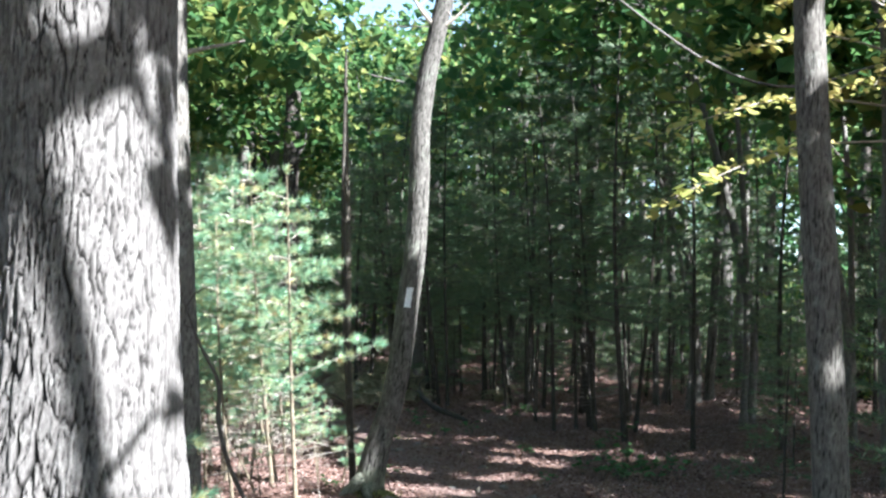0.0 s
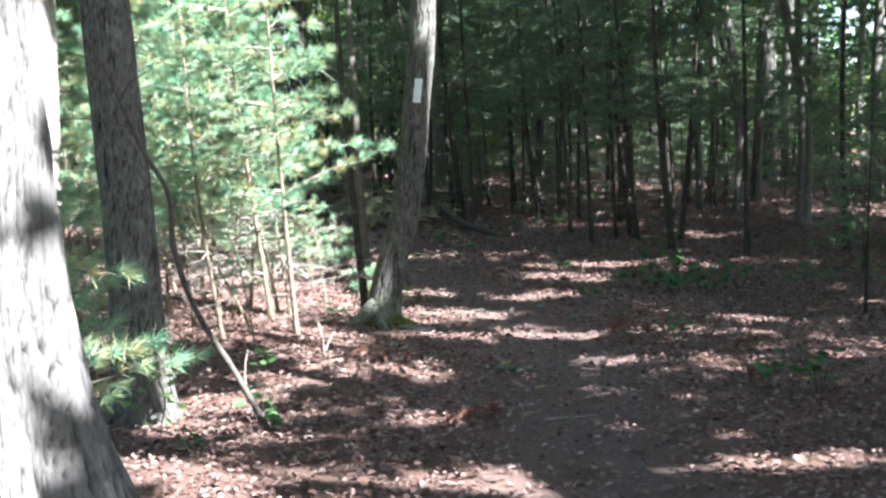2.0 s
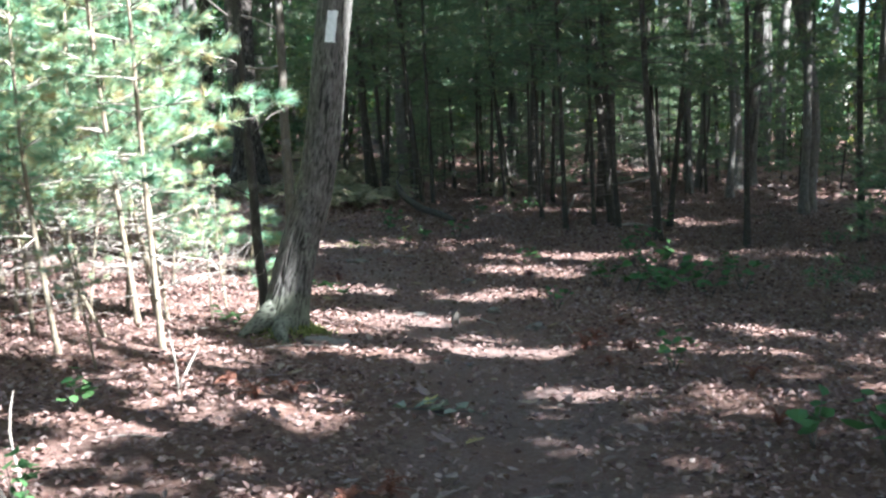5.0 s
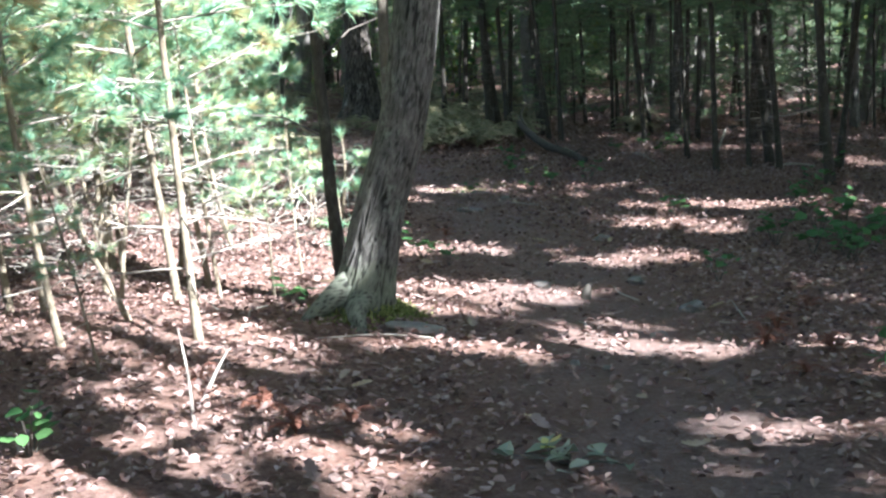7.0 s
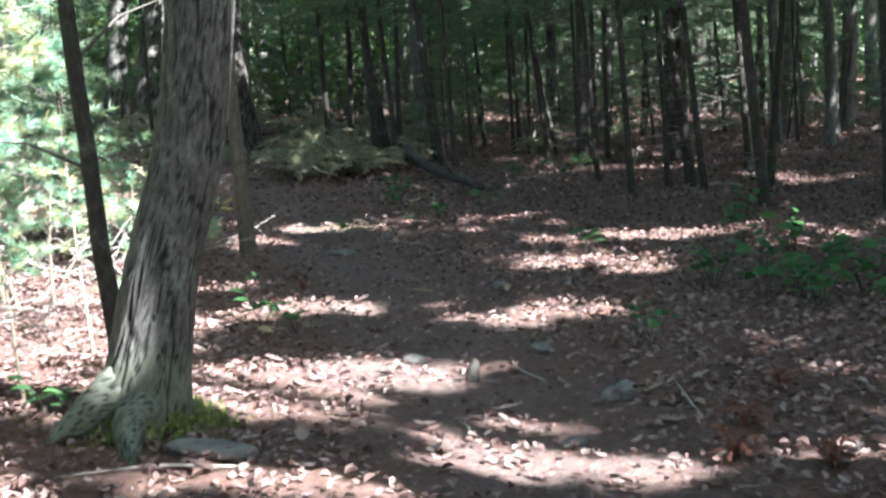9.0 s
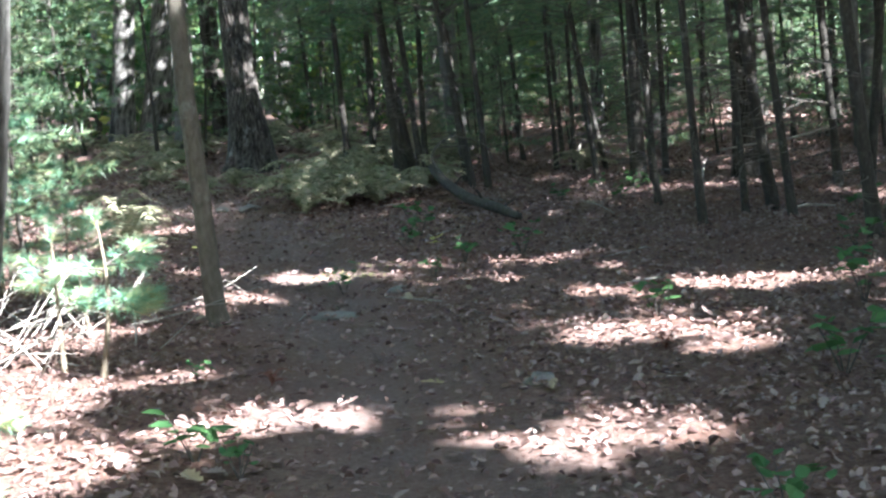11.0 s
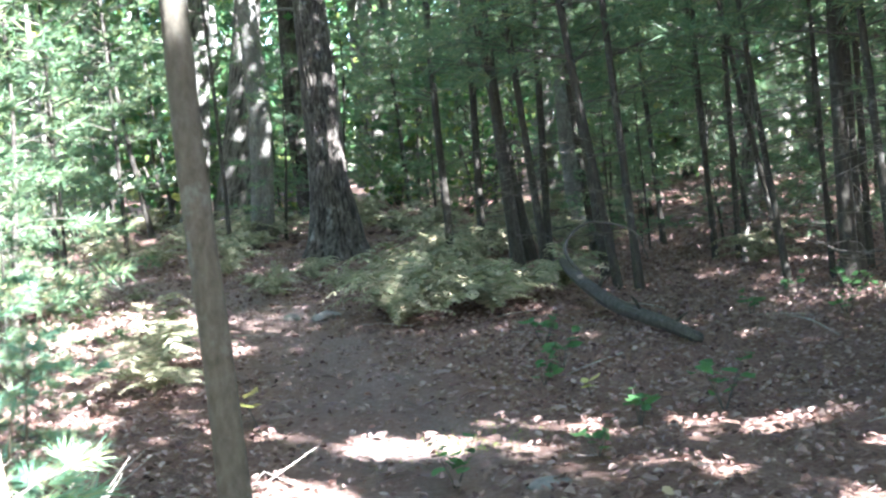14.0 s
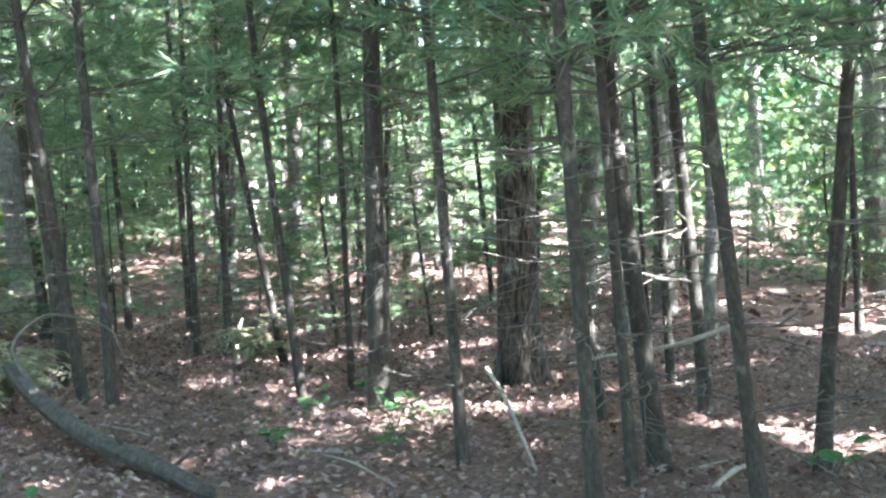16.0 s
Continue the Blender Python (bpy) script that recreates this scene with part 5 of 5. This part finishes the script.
# ---- leaf litter ----
rng = np.random.RandomState(55)
b = Bag()
n = 170000
x, y = rng.uniform(-5, 7, n), rng.uniform(-4, 27, n)
d = np.abs(x - path_x(y))
keep = rng.uniform(0, 1, n) < np.clip(0.4 + (d - 0.3) * 1.0, 0.4, 1.0)
x, y = x[keep], y[keep]
leaves(b, rng, np.stack([x, y, ground_z(x, y) + rng.uniform(0.004, 0.03, len(x))], 1), 0.043, 0.7, 0.4, 0.62)
n = 24000
x, y = rng.uniform(-10, 15, n), rng.uniform(4, 36, n)
keep = ((x < -5) | (x > 7) | (y > 27)) & (np.abs(x - path_x(y)) > 0.4)
x, y = x[keep], y[keep]
leaves(b, rng, np.stack([x, y, ground_z(x, y) + 0.012], 1), 0.13, 0.7, 0.3, 0.7)
litter = tagged(new("leaf_litter", mesh_of("leaf_litter", b, LITTER)), "thick brown and tan fallen oak leaves", "leaf litter", kind="stuff")
b = Bag()
n = 64000
x, y = rng.uniform(-3.5, 4, n), rng.uniform(1, 16, n)
a = rng.uniform(0, 6.28, n)
L = rng.uniform(0.03, 0.06, n)
z = ground_z(x, y) + rng.uniform(0.005, 0.025, n)
dx, dy = np.cos(a) * L, np.sin(a) * L
w = 0.0015
v = np.stack([np.stack([x - dy / L * w, y + dx / L * w, z], 1), np.stack([x + dy / L * w, y - dx / L * w, z], 1), np.stack([x + dx, y + dy, z + rng.uniform(0, 0.02, n)], 1)], 1)
b.add(v.reshape(-1, 3), np.arange(3 * n).reshape(-1, 3))
tagged(new("pine_needle_litter", mesh_of("pine_needle_litter", b, RUST)), "scattered rust-brown fallen pine needles", "needle litter", kind="stuff")


def oak_leaf(rng, L):
    """A lobed, curled fallen leaf."""
    u = np.linspace(0, 1, 9)
    lobe = np.array([0.04, 0.16, 0.11, 0.27, 0.16, 0.3, 0.17, 0.2, 0.0]) * L * rng.uniform(0.8, 1.15)
    curl, fold = rng.uniform(-0.05, 0.22) * L, rng.uniform(0.1, 0.5)
    b = Bag()
    mid = np.stack([u * L, 0.04 * L * np.sin(u * 3), curl * (u - 0.3) ** 2 * 2], 1)
    up = fold * lobe + rng.uniform(-0.01, 0.02, 9) * L
    for sg in (-1, 1):
        edge = mid + np.stack([0.05 * L * u, sg * lobe, up], 1)
        b.add(np.concatenate([mid, edge]), [(i, i + 1, 10 + i, 9 + i) if sg > 0 else (i + 1, i, 9 + i, 10 + i) for i in range(8)])
    return b


shapes = [mesh_of("leaf", oak_leaf(rng, 0.085 + 0.008 * k), LITTER_LEAF, True) for k in range(6)]
for k in range(280):
    y = rng.uniform(1.5, 19)
    x = path_x(y) + rng.choice([-1, 1]) * abs(rng.normal(0.6, 0.8))
    ob = new("leaf", shapes[k % 6])
    ob.parent = ground
    ob.matrix_basis = pose(x, y, gz(x, y) + 0.03, rng.uniform(-15, 15), rng.uniform(-15, 15), rng.uniform(0, 360))
